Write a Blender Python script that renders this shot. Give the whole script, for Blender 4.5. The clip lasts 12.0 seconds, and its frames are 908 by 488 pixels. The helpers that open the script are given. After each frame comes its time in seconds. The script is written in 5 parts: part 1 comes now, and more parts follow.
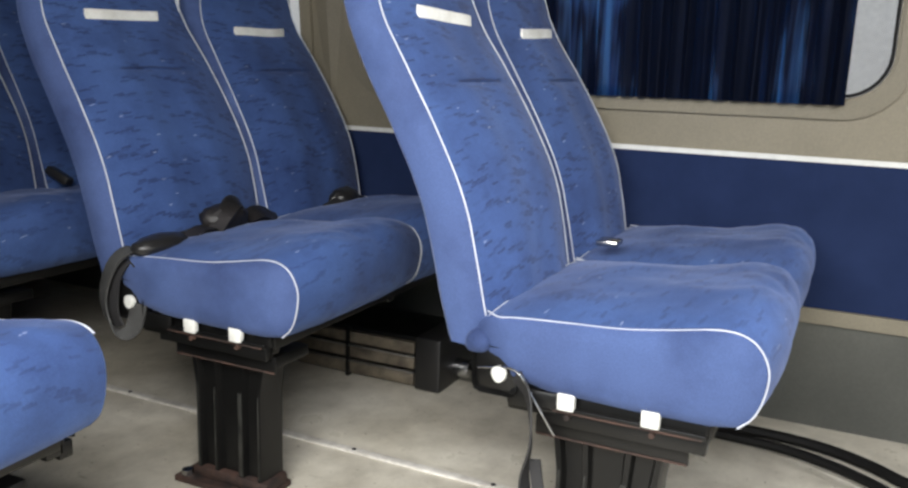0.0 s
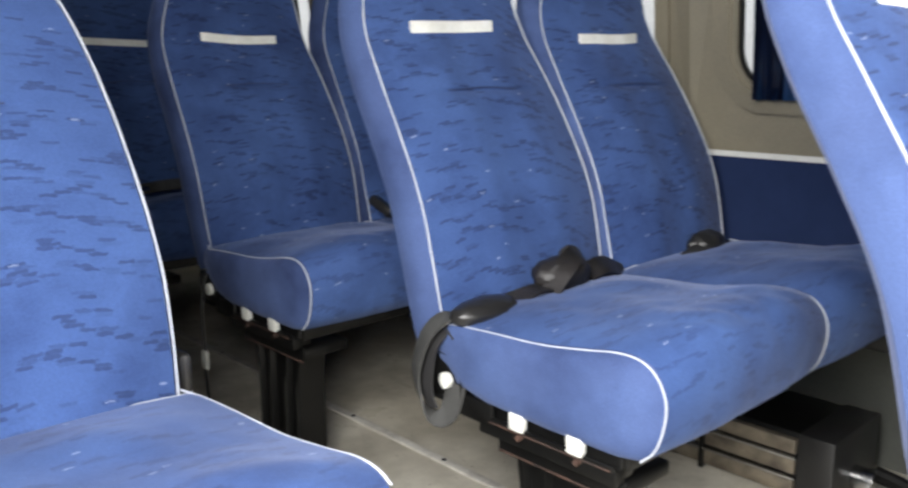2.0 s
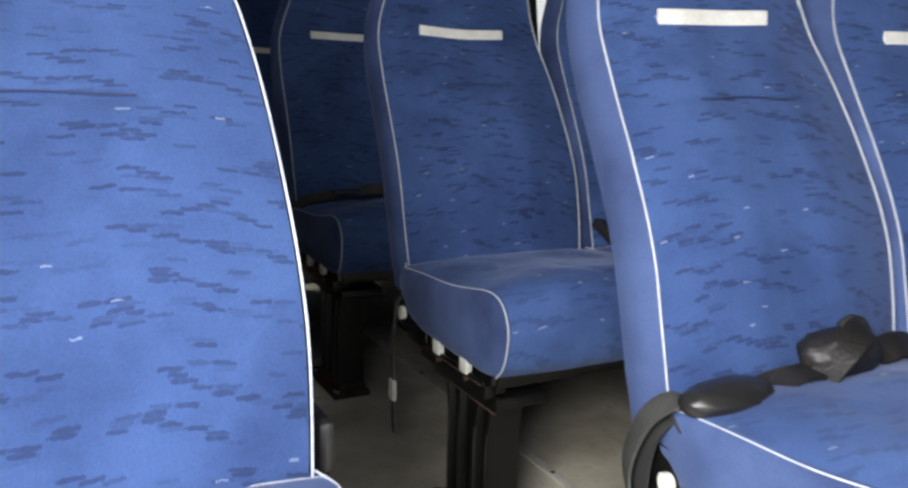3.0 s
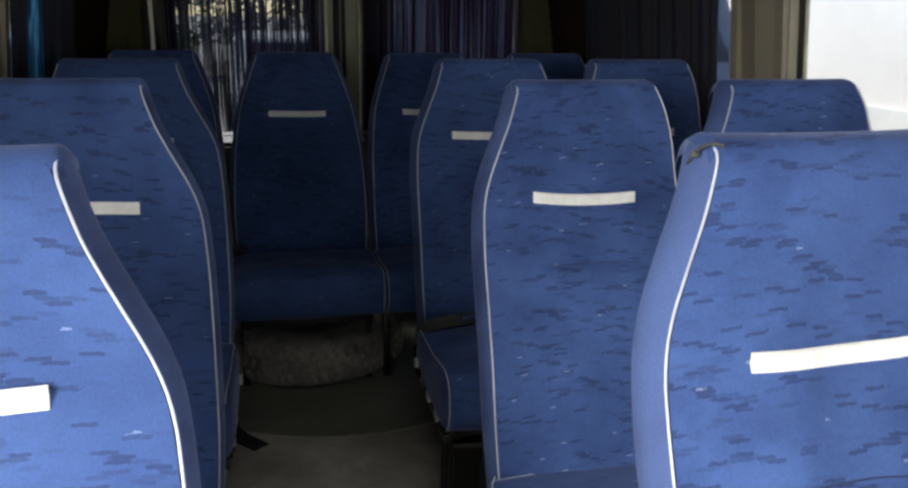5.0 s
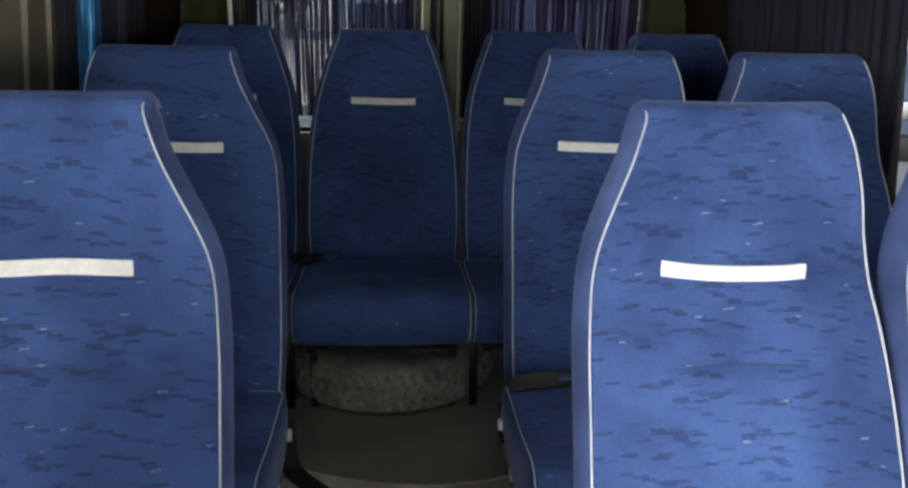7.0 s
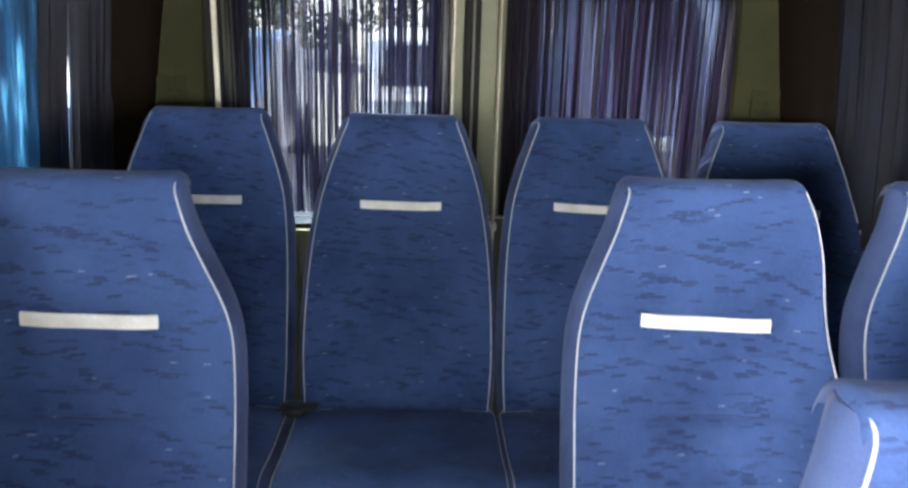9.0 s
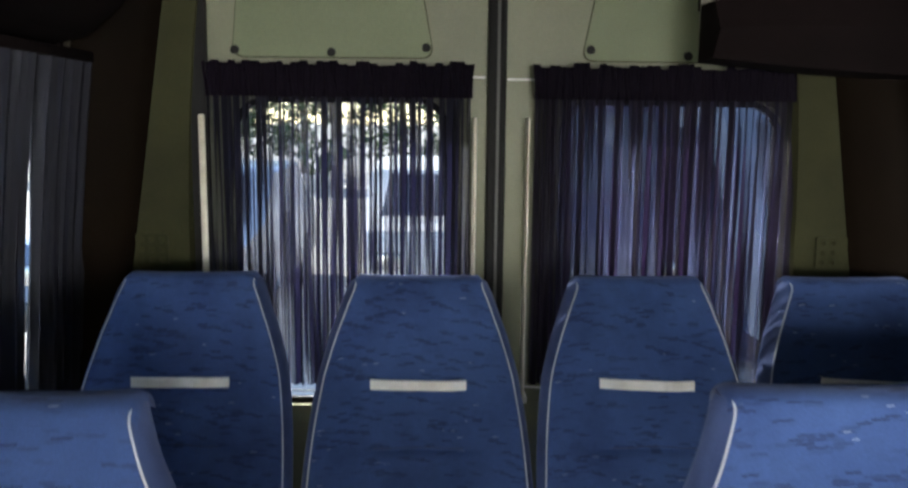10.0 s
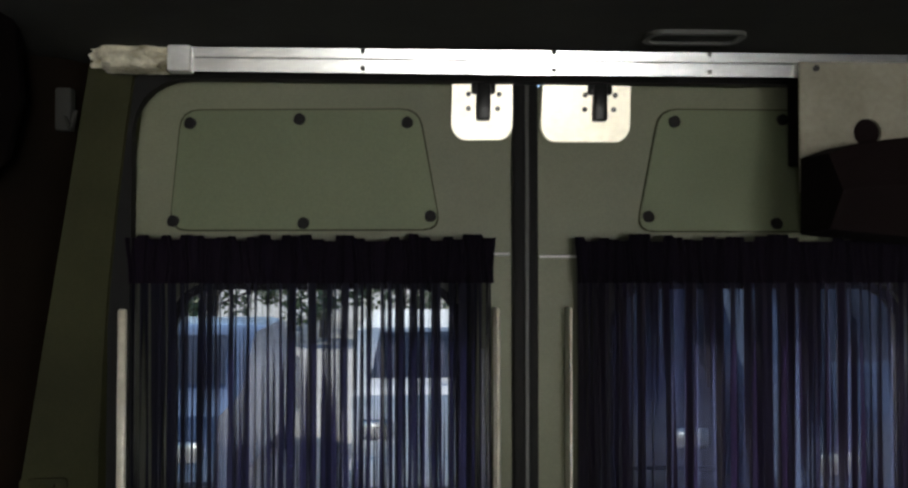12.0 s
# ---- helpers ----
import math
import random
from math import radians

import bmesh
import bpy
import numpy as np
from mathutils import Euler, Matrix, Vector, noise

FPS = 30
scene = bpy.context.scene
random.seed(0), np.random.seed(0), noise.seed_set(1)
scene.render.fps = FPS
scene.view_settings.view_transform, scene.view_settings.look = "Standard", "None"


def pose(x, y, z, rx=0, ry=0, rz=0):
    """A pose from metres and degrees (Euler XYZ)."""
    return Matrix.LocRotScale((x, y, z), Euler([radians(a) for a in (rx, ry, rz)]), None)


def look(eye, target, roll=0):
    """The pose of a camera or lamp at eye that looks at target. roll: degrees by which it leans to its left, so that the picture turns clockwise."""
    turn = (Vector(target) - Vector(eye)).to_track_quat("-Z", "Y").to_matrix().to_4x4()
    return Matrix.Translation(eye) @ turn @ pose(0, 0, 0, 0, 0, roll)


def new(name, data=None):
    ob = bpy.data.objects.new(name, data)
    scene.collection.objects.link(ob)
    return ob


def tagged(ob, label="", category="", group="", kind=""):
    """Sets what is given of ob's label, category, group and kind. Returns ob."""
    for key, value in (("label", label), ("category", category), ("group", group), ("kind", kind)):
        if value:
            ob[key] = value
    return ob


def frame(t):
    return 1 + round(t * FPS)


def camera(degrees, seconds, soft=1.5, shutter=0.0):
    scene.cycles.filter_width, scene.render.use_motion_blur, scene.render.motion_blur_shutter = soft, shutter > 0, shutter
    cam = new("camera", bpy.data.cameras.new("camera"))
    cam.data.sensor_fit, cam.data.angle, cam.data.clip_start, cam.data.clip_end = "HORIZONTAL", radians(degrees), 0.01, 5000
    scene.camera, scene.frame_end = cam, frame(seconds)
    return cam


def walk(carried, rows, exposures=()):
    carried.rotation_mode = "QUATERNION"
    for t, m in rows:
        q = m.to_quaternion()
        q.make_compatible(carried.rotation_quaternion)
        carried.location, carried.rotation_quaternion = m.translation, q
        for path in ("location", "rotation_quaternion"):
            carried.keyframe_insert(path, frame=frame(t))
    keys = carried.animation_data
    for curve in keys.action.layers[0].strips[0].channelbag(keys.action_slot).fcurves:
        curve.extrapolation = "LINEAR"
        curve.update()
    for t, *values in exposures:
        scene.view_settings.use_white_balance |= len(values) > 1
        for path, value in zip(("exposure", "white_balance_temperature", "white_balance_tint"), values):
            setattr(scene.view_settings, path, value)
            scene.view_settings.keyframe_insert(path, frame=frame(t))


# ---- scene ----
cam = camera(56.5, 12.0, soft=2.5, shutter=0.3)
PATH = [
    (0, (-0.975, 0.166, 0.751), (0.793, 1.006, 0.342), 1.8),
    (0.5, (-0.891, 0.209, 0.746), (0.850, 1.103, 0.334), 1.3),
    (1, (-0.824, 0.315, 0.751), (0.854, 1.319, 0.335), 0.5),
    (1.5, (-0.754, 0.394, 0.761), (0.795, 1.589, 0.350), -0.0),
    (2, (-0.695, 0.452, 0.764), (0.643, 1.882, 0.357), -0.3),
    (2.5, (-0.645, 0.523, 0.760), (0.486, 2.122, 0.355), 0.3),
    (3, (-0.518, 0.653, 0.757), (0.379, 2.395, 0.356), 1.3),
    (3.5, (-0.434, 0.728, 0.901), (0.323, 2.538, 0.508), 1.1),
    (3.7, (-0.423, 0.74, 0.956), (0.311, 2.555, 0.548), 1.0),
    (5.5, (-0.181, 0.918, 1.155), (0.100, 2.816, 0.591), 1.0),
    (6, (-0.173, 1.022, 1.164), (0.055, 2.918, 0.569), 1.4),
    (6.5, (-0.156, 1.115, 1.173), (0.030, 3.01, 0.560), 1.3),
    (8.3, (-0.133, 1.593, 1.238), (-0.050, 3.486, 0.599), 1.6),
    (8.5, (-0.136, 1.647, 1.251), (-0.050, 3.543, 0.621), 1.7),
    (9, (-0.114, 1.797, 1.272), (-0.043, 3.714, 0.708), 1.6),
    (9.5, (-0.106, 1.945, 1.290), (-0.048, 3.892, 0.837), 1.2),
    (10, (-0.157, 2.105, 1.314), (-0.088, 4.082, 1.023), 0.6),
    (10.5, (-0.198, 2.231, 1.311), (-0.079, 4.225, 1.219), -0.3),
    (11, (-0.191, 2.374, 1.341), (-0.052, 4.369, 1.356), -0.5),
    (11.5, (-0.186, 2.491, 1.365), (-0.052, 4.486, 1.409), -0.2),
    (12, (-0.181, 2.611, 1.390), (-0.089, 4.608, 1.438), 0.0),
]
EXPOSURES = [(0.0, -1.15), (1.0, -0.8), (1.5, -0.55), (2.5, -0.35), (3.1, -0.3), (3.7, -0.12), (5.5, 0.2), (6.5, 0.8), (8.5, 2.3), (9.0, 2.75), (9.6, 2.55), (10.5, 1.82), (12.0, 1.32)]
walk(cam, [(t, look(eye, target, roll)) for t, eye, target, roll in PATH], EXPOSURES)

# ---- world, sun and daylight at the openings ----
world = bpy.data.worlds.new("daylight")
scene.world = world
world.use_nodes = True
wn = world.node_tree.nodes
sky = wn.new("ShaderNodeTexSky")
sky.sky_type = "NISHITA"
sky.sun_disc = False
sky.dust_density, sky.ozone_density = 0.0, 2.0
sky.sun_elevation, sky.sun_rotation = radians(40), radians(-47)
wn["Background"].inputs["Strength"].default_value = 0.15
world.node_tree.links.new(sky.outputs[0], wn["Background"].inputs["Color"])

sun_data = bpy.data.lights.new("sun", "SUN")
sun_data.energy, sun_data.angle, sun_data.color = 5.0, radians(0.6), (1.0, 0.95, 0.88)
sun = new("sun", sun_data)
sun.matrix_world = look((-7.0, 6.5, 8.0), (0, 0, 0))


def daylight(name, watts, w, h, eye, target, color=(1.0, 0.985, 0.96), spread=180):
    """The sky's light at an opening of the bus."""
    data = bpy.data.lights.new(name, "AREA")
    data.shape, data.size, data.size_y, data.energy, data.color = "RECTANGLE", w, h, watts, color
    data.spread = radians(spread)
    lamp = new(name, data)
    lamp.matrix_world = look(eye, target)
    return lamp


daylight("door_daylight", 220.0, 1.65, 1.0, (-1.45, 0.15, 1.48), (0.4, 0.5, 0.3), spread=170)
daylight("windscreen_daylight", 5.0, 1.25, 0.6, (0.1, -1.72, 1.12), (-0.12, 2.6, 0.15), spread=110)
# Fill light from above, added with an unseen hatch.
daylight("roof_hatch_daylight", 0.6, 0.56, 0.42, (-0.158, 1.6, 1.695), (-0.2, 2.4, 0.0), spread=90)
daylight("cab_window_daylight", 25.0, 0.85, 0.5, (1.02, -0.85, 1.08), (-0.75, 1.6, 0.6), spread=125)

# ---- materials ----


def material(name):
    m = bpy.data.materials.new(name)
    m.use_nodes = True
    nodes = m.node_tree.nodes
    return m, nodes, m.node_tree.links, nodes["Principled BSDF"]


def coords(nodes, links, scale, shift=True):
    """Object coordinates times a scale, moved a little for each object."""
    tc = nodes.new("ShaderNodeTexCoord")
    mp = nodes.new("ShaderNodeMapping")
    mp.inputs["Scale"].default_value = scale
    links.new(tc.outputs["Object"], mp.inputs["Vector"])
    if shift:
        info = nodes.new("ShaderNodeObjectInfo")
        mul = nodes.new("ShaderNodeMath")
        mul.operation = "MULTIPLY"
        mul.inputs[1].default_value = 37.0
        links.new(info.outputs["Random"], mul.inputs[0])
        links.new(mul.outputs[0], mp.inputs["Location"])
    return mp.outputs[0]


def noisy(nodes, links, vec, scale, detail=3.0, rough=0.55):
    n = nodes.new("ShaderNodeTexNoise")
    n.inputs["Scale"].default_value = scale
    n.inputs["Detail"].default_value = detail
    n.inputs["Roughness"].default_value = rough
    links.new(vec, n.inputs["Vector"])
    return n.outputs["Fac"]


def ramp(nodes, links, fac, stops):
    r = nodes.new("ShaderNodeValToRGB")
    els = r.color_ramp.elements
    while len(els) < len(stops):
        els.new(0.5)
    for e, (p, c) in zip(els, stops):
        e.position, e.color = p, (*c, 1.0)
    links.new(fac, r.inputs["Fac"])
    return r.outputs["Color"]


def mixed(nodes, links, fac, a, b, mode="MIX"):
    mx = nodes.new("ShaderNodeMix")
    mx.data_type, mx.blend_type = "RGBA", mode
    for socket, value in ((mx.inputs[0], fac), (mx.inputs[6], a), (mx.inputs[7], b)):
        if isinstance(value, (int, float)):
            socket.default_value = value
        elif isinstance(value, tuple):
            socket.default_value = (*value, 1.0)
        else:
            links.new(value, socket)
    return mx.outputs[2]


def bumped(nodes, links, height, strength, distance, bsdf):
    b = nodes.new("ShaderNodeBump")
    b.inputs["Strength"].default_value, b.inputs["Distance"].default_value = strength, distance
    links.new(height, b.inputs["Height"])
    links.new(b.outputs[0], bsdf.inputs["Normal"])


def worn(name, color, dark, rough=0.6, metal=0.0, big=3.0, fine=60.0, bump=0.15, dist=0.001, spread=0.35, spec=0.5):
    """A surface with stains at one scale and grain at another."""
    m, n, l, p = material(name)
    vec = coords(n, l, (1, 1, 1))
    a, b = noisy(n, l, vec, big, 5.0, 0.6), noisy(n, l, vec, fine, 3.0)
    stain = ramp(n, l, a, [(0.5 - spread / 2, dark), (0.5 + spread / 2, color)])
    grain = ramp(n, l, b, [(0.3, (0.86, 0.86, 0.86)), (0.7, (1.0, 1.0, 1.0))])
    l.new(mixed(n, l, 1.0, stain, grain, "MULTIPLY"), p.inputs["Base Color"])
    p.inputs["Roughness"].default_value, p.inputs["Metallic"].default_value = rough, metal
    p.inputs["Specular IOR Level"].default_value = spec
    bumped(n, l, b, bump, dist, p)
    return m


def trodden(name, color, dark):
    """Sheet vinyl with broad trodden-in dirt, blotches, scuffs and grit."""
    m, n, l, p = material(name)
    vec = coords(n, l, (1, 1, 1))
    blotch, grit = noisy(n, l, vec, 5.5, 6.0, 0.65), noisy(n, l, vec, 120.0, 3.0)
    col = ramp(n, l, blotch, [(0.34, dark), (0.66, color)])
    dirt = ramp(n, l, noisy(n, l, vec, 1.9, 4.0, 0.6), [(0.36, (0.72, 0.7, 0.66)), (0.6, (1.0, 1.0, 1.0))])
    col = mixed(n, l, 1.0, col, dirt, "MULTIPLY")
    scuff = ramp(n, l, noisy(n, l, coords(n, l, (60, 9, 20)), 1.0, 3.0), [(0.68, (1.0, 1.0, 1.0)), (0.76, (0.7, 0.68, 0.64))])
    col = mixed(n, l, 1.0, col, scuff, "MULTIPLY")
    speck = ramp(n, l, noisy(n, l, vec, 95.0, 1.0), [(0.74, (1.0, 1.0, 1.0)), (0.78, (0.5, 0.47, 0.42))])
    l.new(mixed(n, l, 1.0, col, speck, "MULTIPLY"), p.inputs["Base Color"])
    gloss = ramp(n, l, blotch, [(0.35, (0.45, 0.45, 0.45)), (0.65, (0.26, 0.26, 0.26))])
    l.new(gloss, p.inputs["Roughness"])
    bumped(n, l, grit, 0.3, 0.001, p)
    return m


def calc(nodes, links, op, *values):
    """One step of arithmetic on sockets or numbers."""
    m = nodes.new("ShaderNodeMath")
    m.operation = op
    for k, v in enumerate(values):
        if isinstance(v, (int, float)):
            m.inputs[k].default_value = v
        else:
            links.new(v, m.inputs[k])
    return m.outputs[0]


def vector(nodes, links, *values):
    """A vector from sockets or numbers."""
    m = nodes.new("ShaderNodeCombineXYZ")
    for k, v in enumerate(values):
        if isinstance(v, (int, float)):
            m.inputs[k].default_value = v
        else:
            links.new(v, m.inputs[k])
    return m.outputs[0]


def chance(nodes, links, vec):
    """A random number for a point."""
    m = nodes.new("ShaderNodeTexWhiteNoise")
    m.noise_dimensions = "3D"
    links.new(vec, m.inputs["Vector"])
    return m.outputs["Value"]


def streaks(nodes, links, vec, slope, scale):
    """Long thin clouds lying at a slope."""
    mp = nodes.new("ShaderNodeMapping")
    mp.vector_type = "TEXTURE"
    mp.inputs["Rotation"].default_value = (0, 0, radians(slope))
    mp.inputs["Scale"].default_value = scale
    links.new(vec, mp.inputs["Vector"])
    return noisy(nodes, links, mp.outputs[0], 1.0, 1.0, 0.5)


DASH, PICK = 0.021, 0.0043


def woven_dashes(n, l, vec):
    """Dark dashes of the weave in sloping chains, and the pale flecks beside them."""
    sep = n.new("ShaderNodeSeparateXYZ")
    l.new(vec, sep.inputs[0])
    sway = calc(n, l, "MULTIPLY", noisy(n, l, vec, 9.0, 1.0), 0.012)
    fray = calc(n, l, "SUBTRACT", noisy(n, l, vec, 130.0, 2.0), 0.5)
    u = calc(n, l, "MULTIPLY_ADD", fray, 0.02, sep.outputs[0])
    v = calc(n, l, "MULTIPLY_ADD", calc(n, l, "ADD", sep.outputs[1], sep.outputs[2]), 0.8, sway)
    v = calc(n, l, "MULTIPLY_ADD", fray, 0.005, v)
    rows = calc(n, l, "DIVIDE", v, PICK)
    row = calc(n, l, "FLOOR", rows)
    slide = calc(n, l, "MULTIPLY", chance(n, l, vector(n, l, row, 3.3, 1.7)), 5.0)
    cols = calc(n, l, "ADD", calc(n, l, "DIVIDE", u, DASH), slide)
    col = calc(n, l, "FLOOR", cols)
    cu = calc(n, l, "MULTIPLY", calc(n, l, "SUBTRACT", calc(n, l, "ADD", col, 0.5), slide), DASH)
    cv = calc(n, l, "MULTIPLY", calc(n, l, "ADD", row, 0.5), PICK)
    at = vector(n, l, cu, cv, 0.0)
    down, up = streaks(n, l, at, -15.0, (0.085, 0.0115, 1.0)), streaks(n, l, at, 13.0, (0.055, 0.011, 1.0))
    cloud = calc(n, l, "MAXIMUM", down, calc(n, l, "SUBTRACT", up, 0.045))
    luck = chance(n, l, vector(n, l, col, row, 0.5))
    level = calc(n, l, "MULTIPLY_ADD", luck, 0.07, cloud)
    on = calc(n, l, "MULTIPLY", calc(n, l, "SUBTRACT", level, 0.625), 16.0)
    on = calc(n, l, "MINIMUM", calc(n, l, "MAXIMUM", on, 0.0), 1.0)
    fu = calc(n, l, "ABSOLUTE", calc(n, l, "SUBTRACT", calc(n, l, "FRACT", cols), 0.5))
    fv = calc(n, l, "ABSOLUTE", calc(n, l, "SUBTRACT", calc(n, l, "FRACT", rows), 0.5))
    body = calc(n, l, "ADD", calc(n, l, "POWER", calc(n, l, "MULTIPLY", fu, 2.0), 5.0), calc(n, l, "POWER", calc(n, l, "MULTIPLY", fv, 1.9), 4.0))
    shape = n.new("ShaderNodeMapRange")
    shape.interpolation_type = "SMOOTHSTEP"
    for k, value in ((1, 1.25), (2, 0.25), (3, 0.0), (4, 1.0)):
        shape.inputs[k].default_value = value
    l.new(body, shape.inputs[0])
    dark = calc(n, l, "MULTIPLY", on, shape.outputs[0])
    rare = calc(n, l, "GREATER_THAN", chance(n, l, vector(n, l, col, row, 8.5)), 0.983)
    near = calc(n, l, "GREATER_THAN", cloud, 0.5)
    short = calc(n, l, "LESS_THAN", fu, 0.2)
    thin = calc(n, l, "LESS_THAN", fv, 0.27)
    pale = calc(n, l, "MULTIPLY", calc(n, l, "MULTIPLY", rare, near), calc(n, l, "MULTIPLY", short, thin))
    return dark, pale


def seat_cloth(name, patterned, depth=0.52):
    """Blue moquette, with dark woven dashes and pale flecks where patterned."""
    m, n, l, p = material(name)
    vec = coords(n, l, (1, 1, 1))
    wear = noisy(n, l, vec, 7.0, 4.0)
    base = ramp(n, l, wear, [(0.3, (0.038, 0.073, 0.2)), (0.7, (0.06, 0.113, 0.289))])
    weave = noisy(n, l, vec, 420.0, 2.0)
    if patterned:
        dark, pale = woven_dashes(n, l, vec)
        col = mixed(n, l, calc(n, l, "MULTIPLY", dark, depth), base, (0.014, 0.019, 0.06))
        col = mixed(n, l, calc(n, l, "MULTIPLY", pale, 0.42), col, (0.4, 0.45, 0.62))
        soil = ramp(n, l, noisy(n, l, vec, 5.5, 5.0, 0.65), [(0.34, (0.66, 0.66, 0.7)), (0.55, (1, 1, 1))])
    else:
        col = mixed(n, l, 0.36, base, (0.085, 0.1, 0.185))
        soil = ramp(n, l, noisy(n, l, vec, 4.5, 4.0, 0.6), [(0.36, (0.46, 0.48, 0.54)), (0.58, (1, 1, 1))])
    col = mixed(n, l, 1.0, col, soil, "MULTIPLY")
    grain = ramp(n, l, weave, [(0.3, (0.82, 0.82, 0.82)), (0.7, (1.0, 1.0, 1.0))])
    l.new(mixed(n, l, 1.0, col, grain, "MULTIPLY"), p.inputs["Base Color"])
    p.inputs["Roughness"].default_value = 0.85
    p.inputs["Specular IOR Level"].default_value = 0.2
    p.inputs["Sheen Weight"].default_value = 0.16
    p.inputs["Sheen Roughness"].default_value = 0.4
    p.inputs["Sheen Tint"].default_value = (0.6, 0.68, 1.0, 1.0)
    bumped(n, l, weave, 0.25, 0.0012, p)
    return m


def curtain_cloth(name, thin, glow, colour, pale, density):
    """Pleated curtain cloth. Where a pleat is stretched thin the cloth passes more daylight. Noise paints pleat shade
    into the colour.
    """
    m, n, l, p = material(name)
    out = n["Material Output"]
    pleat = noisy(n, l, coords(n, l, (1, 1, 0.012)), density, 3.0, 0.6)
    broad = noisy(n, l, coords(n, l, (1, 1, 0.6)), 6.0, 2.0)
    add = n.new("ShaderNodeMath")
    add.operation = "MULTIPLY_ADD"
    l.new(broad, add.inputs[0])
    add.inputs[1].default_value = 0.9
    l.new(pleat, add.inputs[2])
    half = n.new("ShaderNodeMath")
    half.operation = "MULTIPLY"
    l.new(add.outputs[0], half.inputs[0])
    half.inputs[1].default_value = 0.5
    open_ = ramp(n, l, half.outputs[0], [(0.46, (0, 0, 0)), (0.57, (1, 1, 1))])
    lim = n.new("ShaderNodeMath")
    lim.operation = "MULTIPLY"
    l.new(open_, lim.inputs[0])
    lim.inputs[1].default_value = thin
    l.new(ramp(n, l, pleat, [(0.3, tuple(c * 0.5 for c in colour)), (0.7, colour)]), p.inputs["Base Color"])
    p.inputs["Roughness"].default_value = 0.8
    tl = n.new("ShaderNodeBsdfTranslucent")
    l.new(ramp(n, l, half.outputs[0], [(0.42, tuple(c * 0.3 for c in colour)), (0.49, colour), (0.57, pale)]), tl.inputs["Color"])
    tr = n.new("ShaderNodeBsdfTransparent")
    m1, m2 = n.new("ShaderNodeMixShader"), n.new("ShaderNodeMixShader")
    m1.inputs[0].default_value = glow
    l.new(p.outputs[0], m1.inputs[1])
    l.new(tl.outputs[0], m1.inputs[2])
    l.new(lim.outputs[0], m2.inputs[0])
    l.new(m1.outputs[0], m2.inputs[1])
    l.new(tr.outputs[0], m2.inputs[2])
    l.new(m2.outputs[0], out.inputs["Surface"])
    return m


def sheer_cloth(name, clear, dark, pale, density):
    """A thin gathered curtain: single cloth lets the view through, the folded pleats hardly any. Fold shade is painted
    in by noise.
    """
    m, n, l, p = material(name)
    out = n["Material Output"]
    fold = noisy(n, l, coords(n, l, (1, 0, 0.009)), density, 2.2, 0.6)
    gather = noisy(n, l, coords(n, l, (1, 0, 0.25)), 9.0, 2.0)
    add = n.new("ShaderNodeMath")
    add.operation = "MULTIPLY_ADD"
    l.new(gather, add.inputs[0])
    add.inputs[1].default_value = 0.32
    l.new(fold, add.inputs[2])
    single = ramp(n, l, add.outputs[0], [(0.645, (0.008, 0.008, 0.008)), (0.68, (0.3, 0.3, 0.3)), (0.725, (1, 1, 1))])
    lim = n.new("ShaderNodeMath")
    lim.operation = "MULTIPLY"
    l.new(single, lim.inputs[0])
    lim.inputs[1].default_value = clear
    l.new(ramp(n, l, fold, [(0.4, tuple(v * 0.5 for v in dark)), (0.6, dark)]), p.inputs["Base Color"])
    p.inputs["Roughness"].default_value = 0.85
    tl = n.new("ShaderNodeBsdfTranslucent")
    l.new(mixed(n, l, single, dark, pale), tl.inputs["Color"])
    tr = n.new("ShaderNodeBsdfTransparent")
    m1, m2 = n.new("ShaderNodeMixShader"), n.new("ShaderNodeMixShader")
    m1.inputs[0].default_value = 0.3
    l.new(p.outputs[0], m1.inputs[1])
    l.new(tl.outputs[0], m1.inputs[2])
    l.new(lim.outputs[0], m2.inputs[0])
    l.new(m1.outputs[0], m2.inputs[1])
    l.new(tr.outputs[0], m2.inputs[2])
    l.new(m2.outputs[0], out.inputs["Surface"])
    return m


CLOTH = seat_cloth("seat_moquette", True)
CLOTH_WORN = seat_cloth("worn_seat_moquette", True, 0.34)
CLOTH_PLAIN = seat_cloth("seat_side_cloth", False)
PIPING = worn("piping_vinyl", (0.58, 0.61, 0.68), (0.4, 0.43, 0.5), 0.45, big=9)
LABEL = worn("label_cloth", (0.9, 0.9, 0.86), (0.74, 0.73, 0.67), 0.8, big=30, fine=300, bump=0.4)
BLACK = worn("black_steel", (0.0065, 0.0064, 0.0062), (0.0035, 0.0035, 0.0035), 0.36, 0.1, big=14, spread=0.4, spec=0.4)
RUST = worn("rusty_steel", (0.085, 0.046, 0.034), (0.014, 0.011, 0.01), 0.75, 0.2, big=25)
RIB_GLINT = worn("rib_glint_steel", (0.075, 0.075, 0.068), (0.012, 0.012, 0.011), 0.4, 0.4, big=16, spread=0.5)
WEBBING = worn("belt_webbing", (0.03, 0.029, 0.03), (0.014, 0.014, 0.015), 0.6, fine=400, bump=0.5)
WEBBING_GREY = worn("worn_webbing", (0.062, 0.062, 0.06), (0.022, 0.022, 0.021), 0.7, fine=400, bump=0.5, big=20)
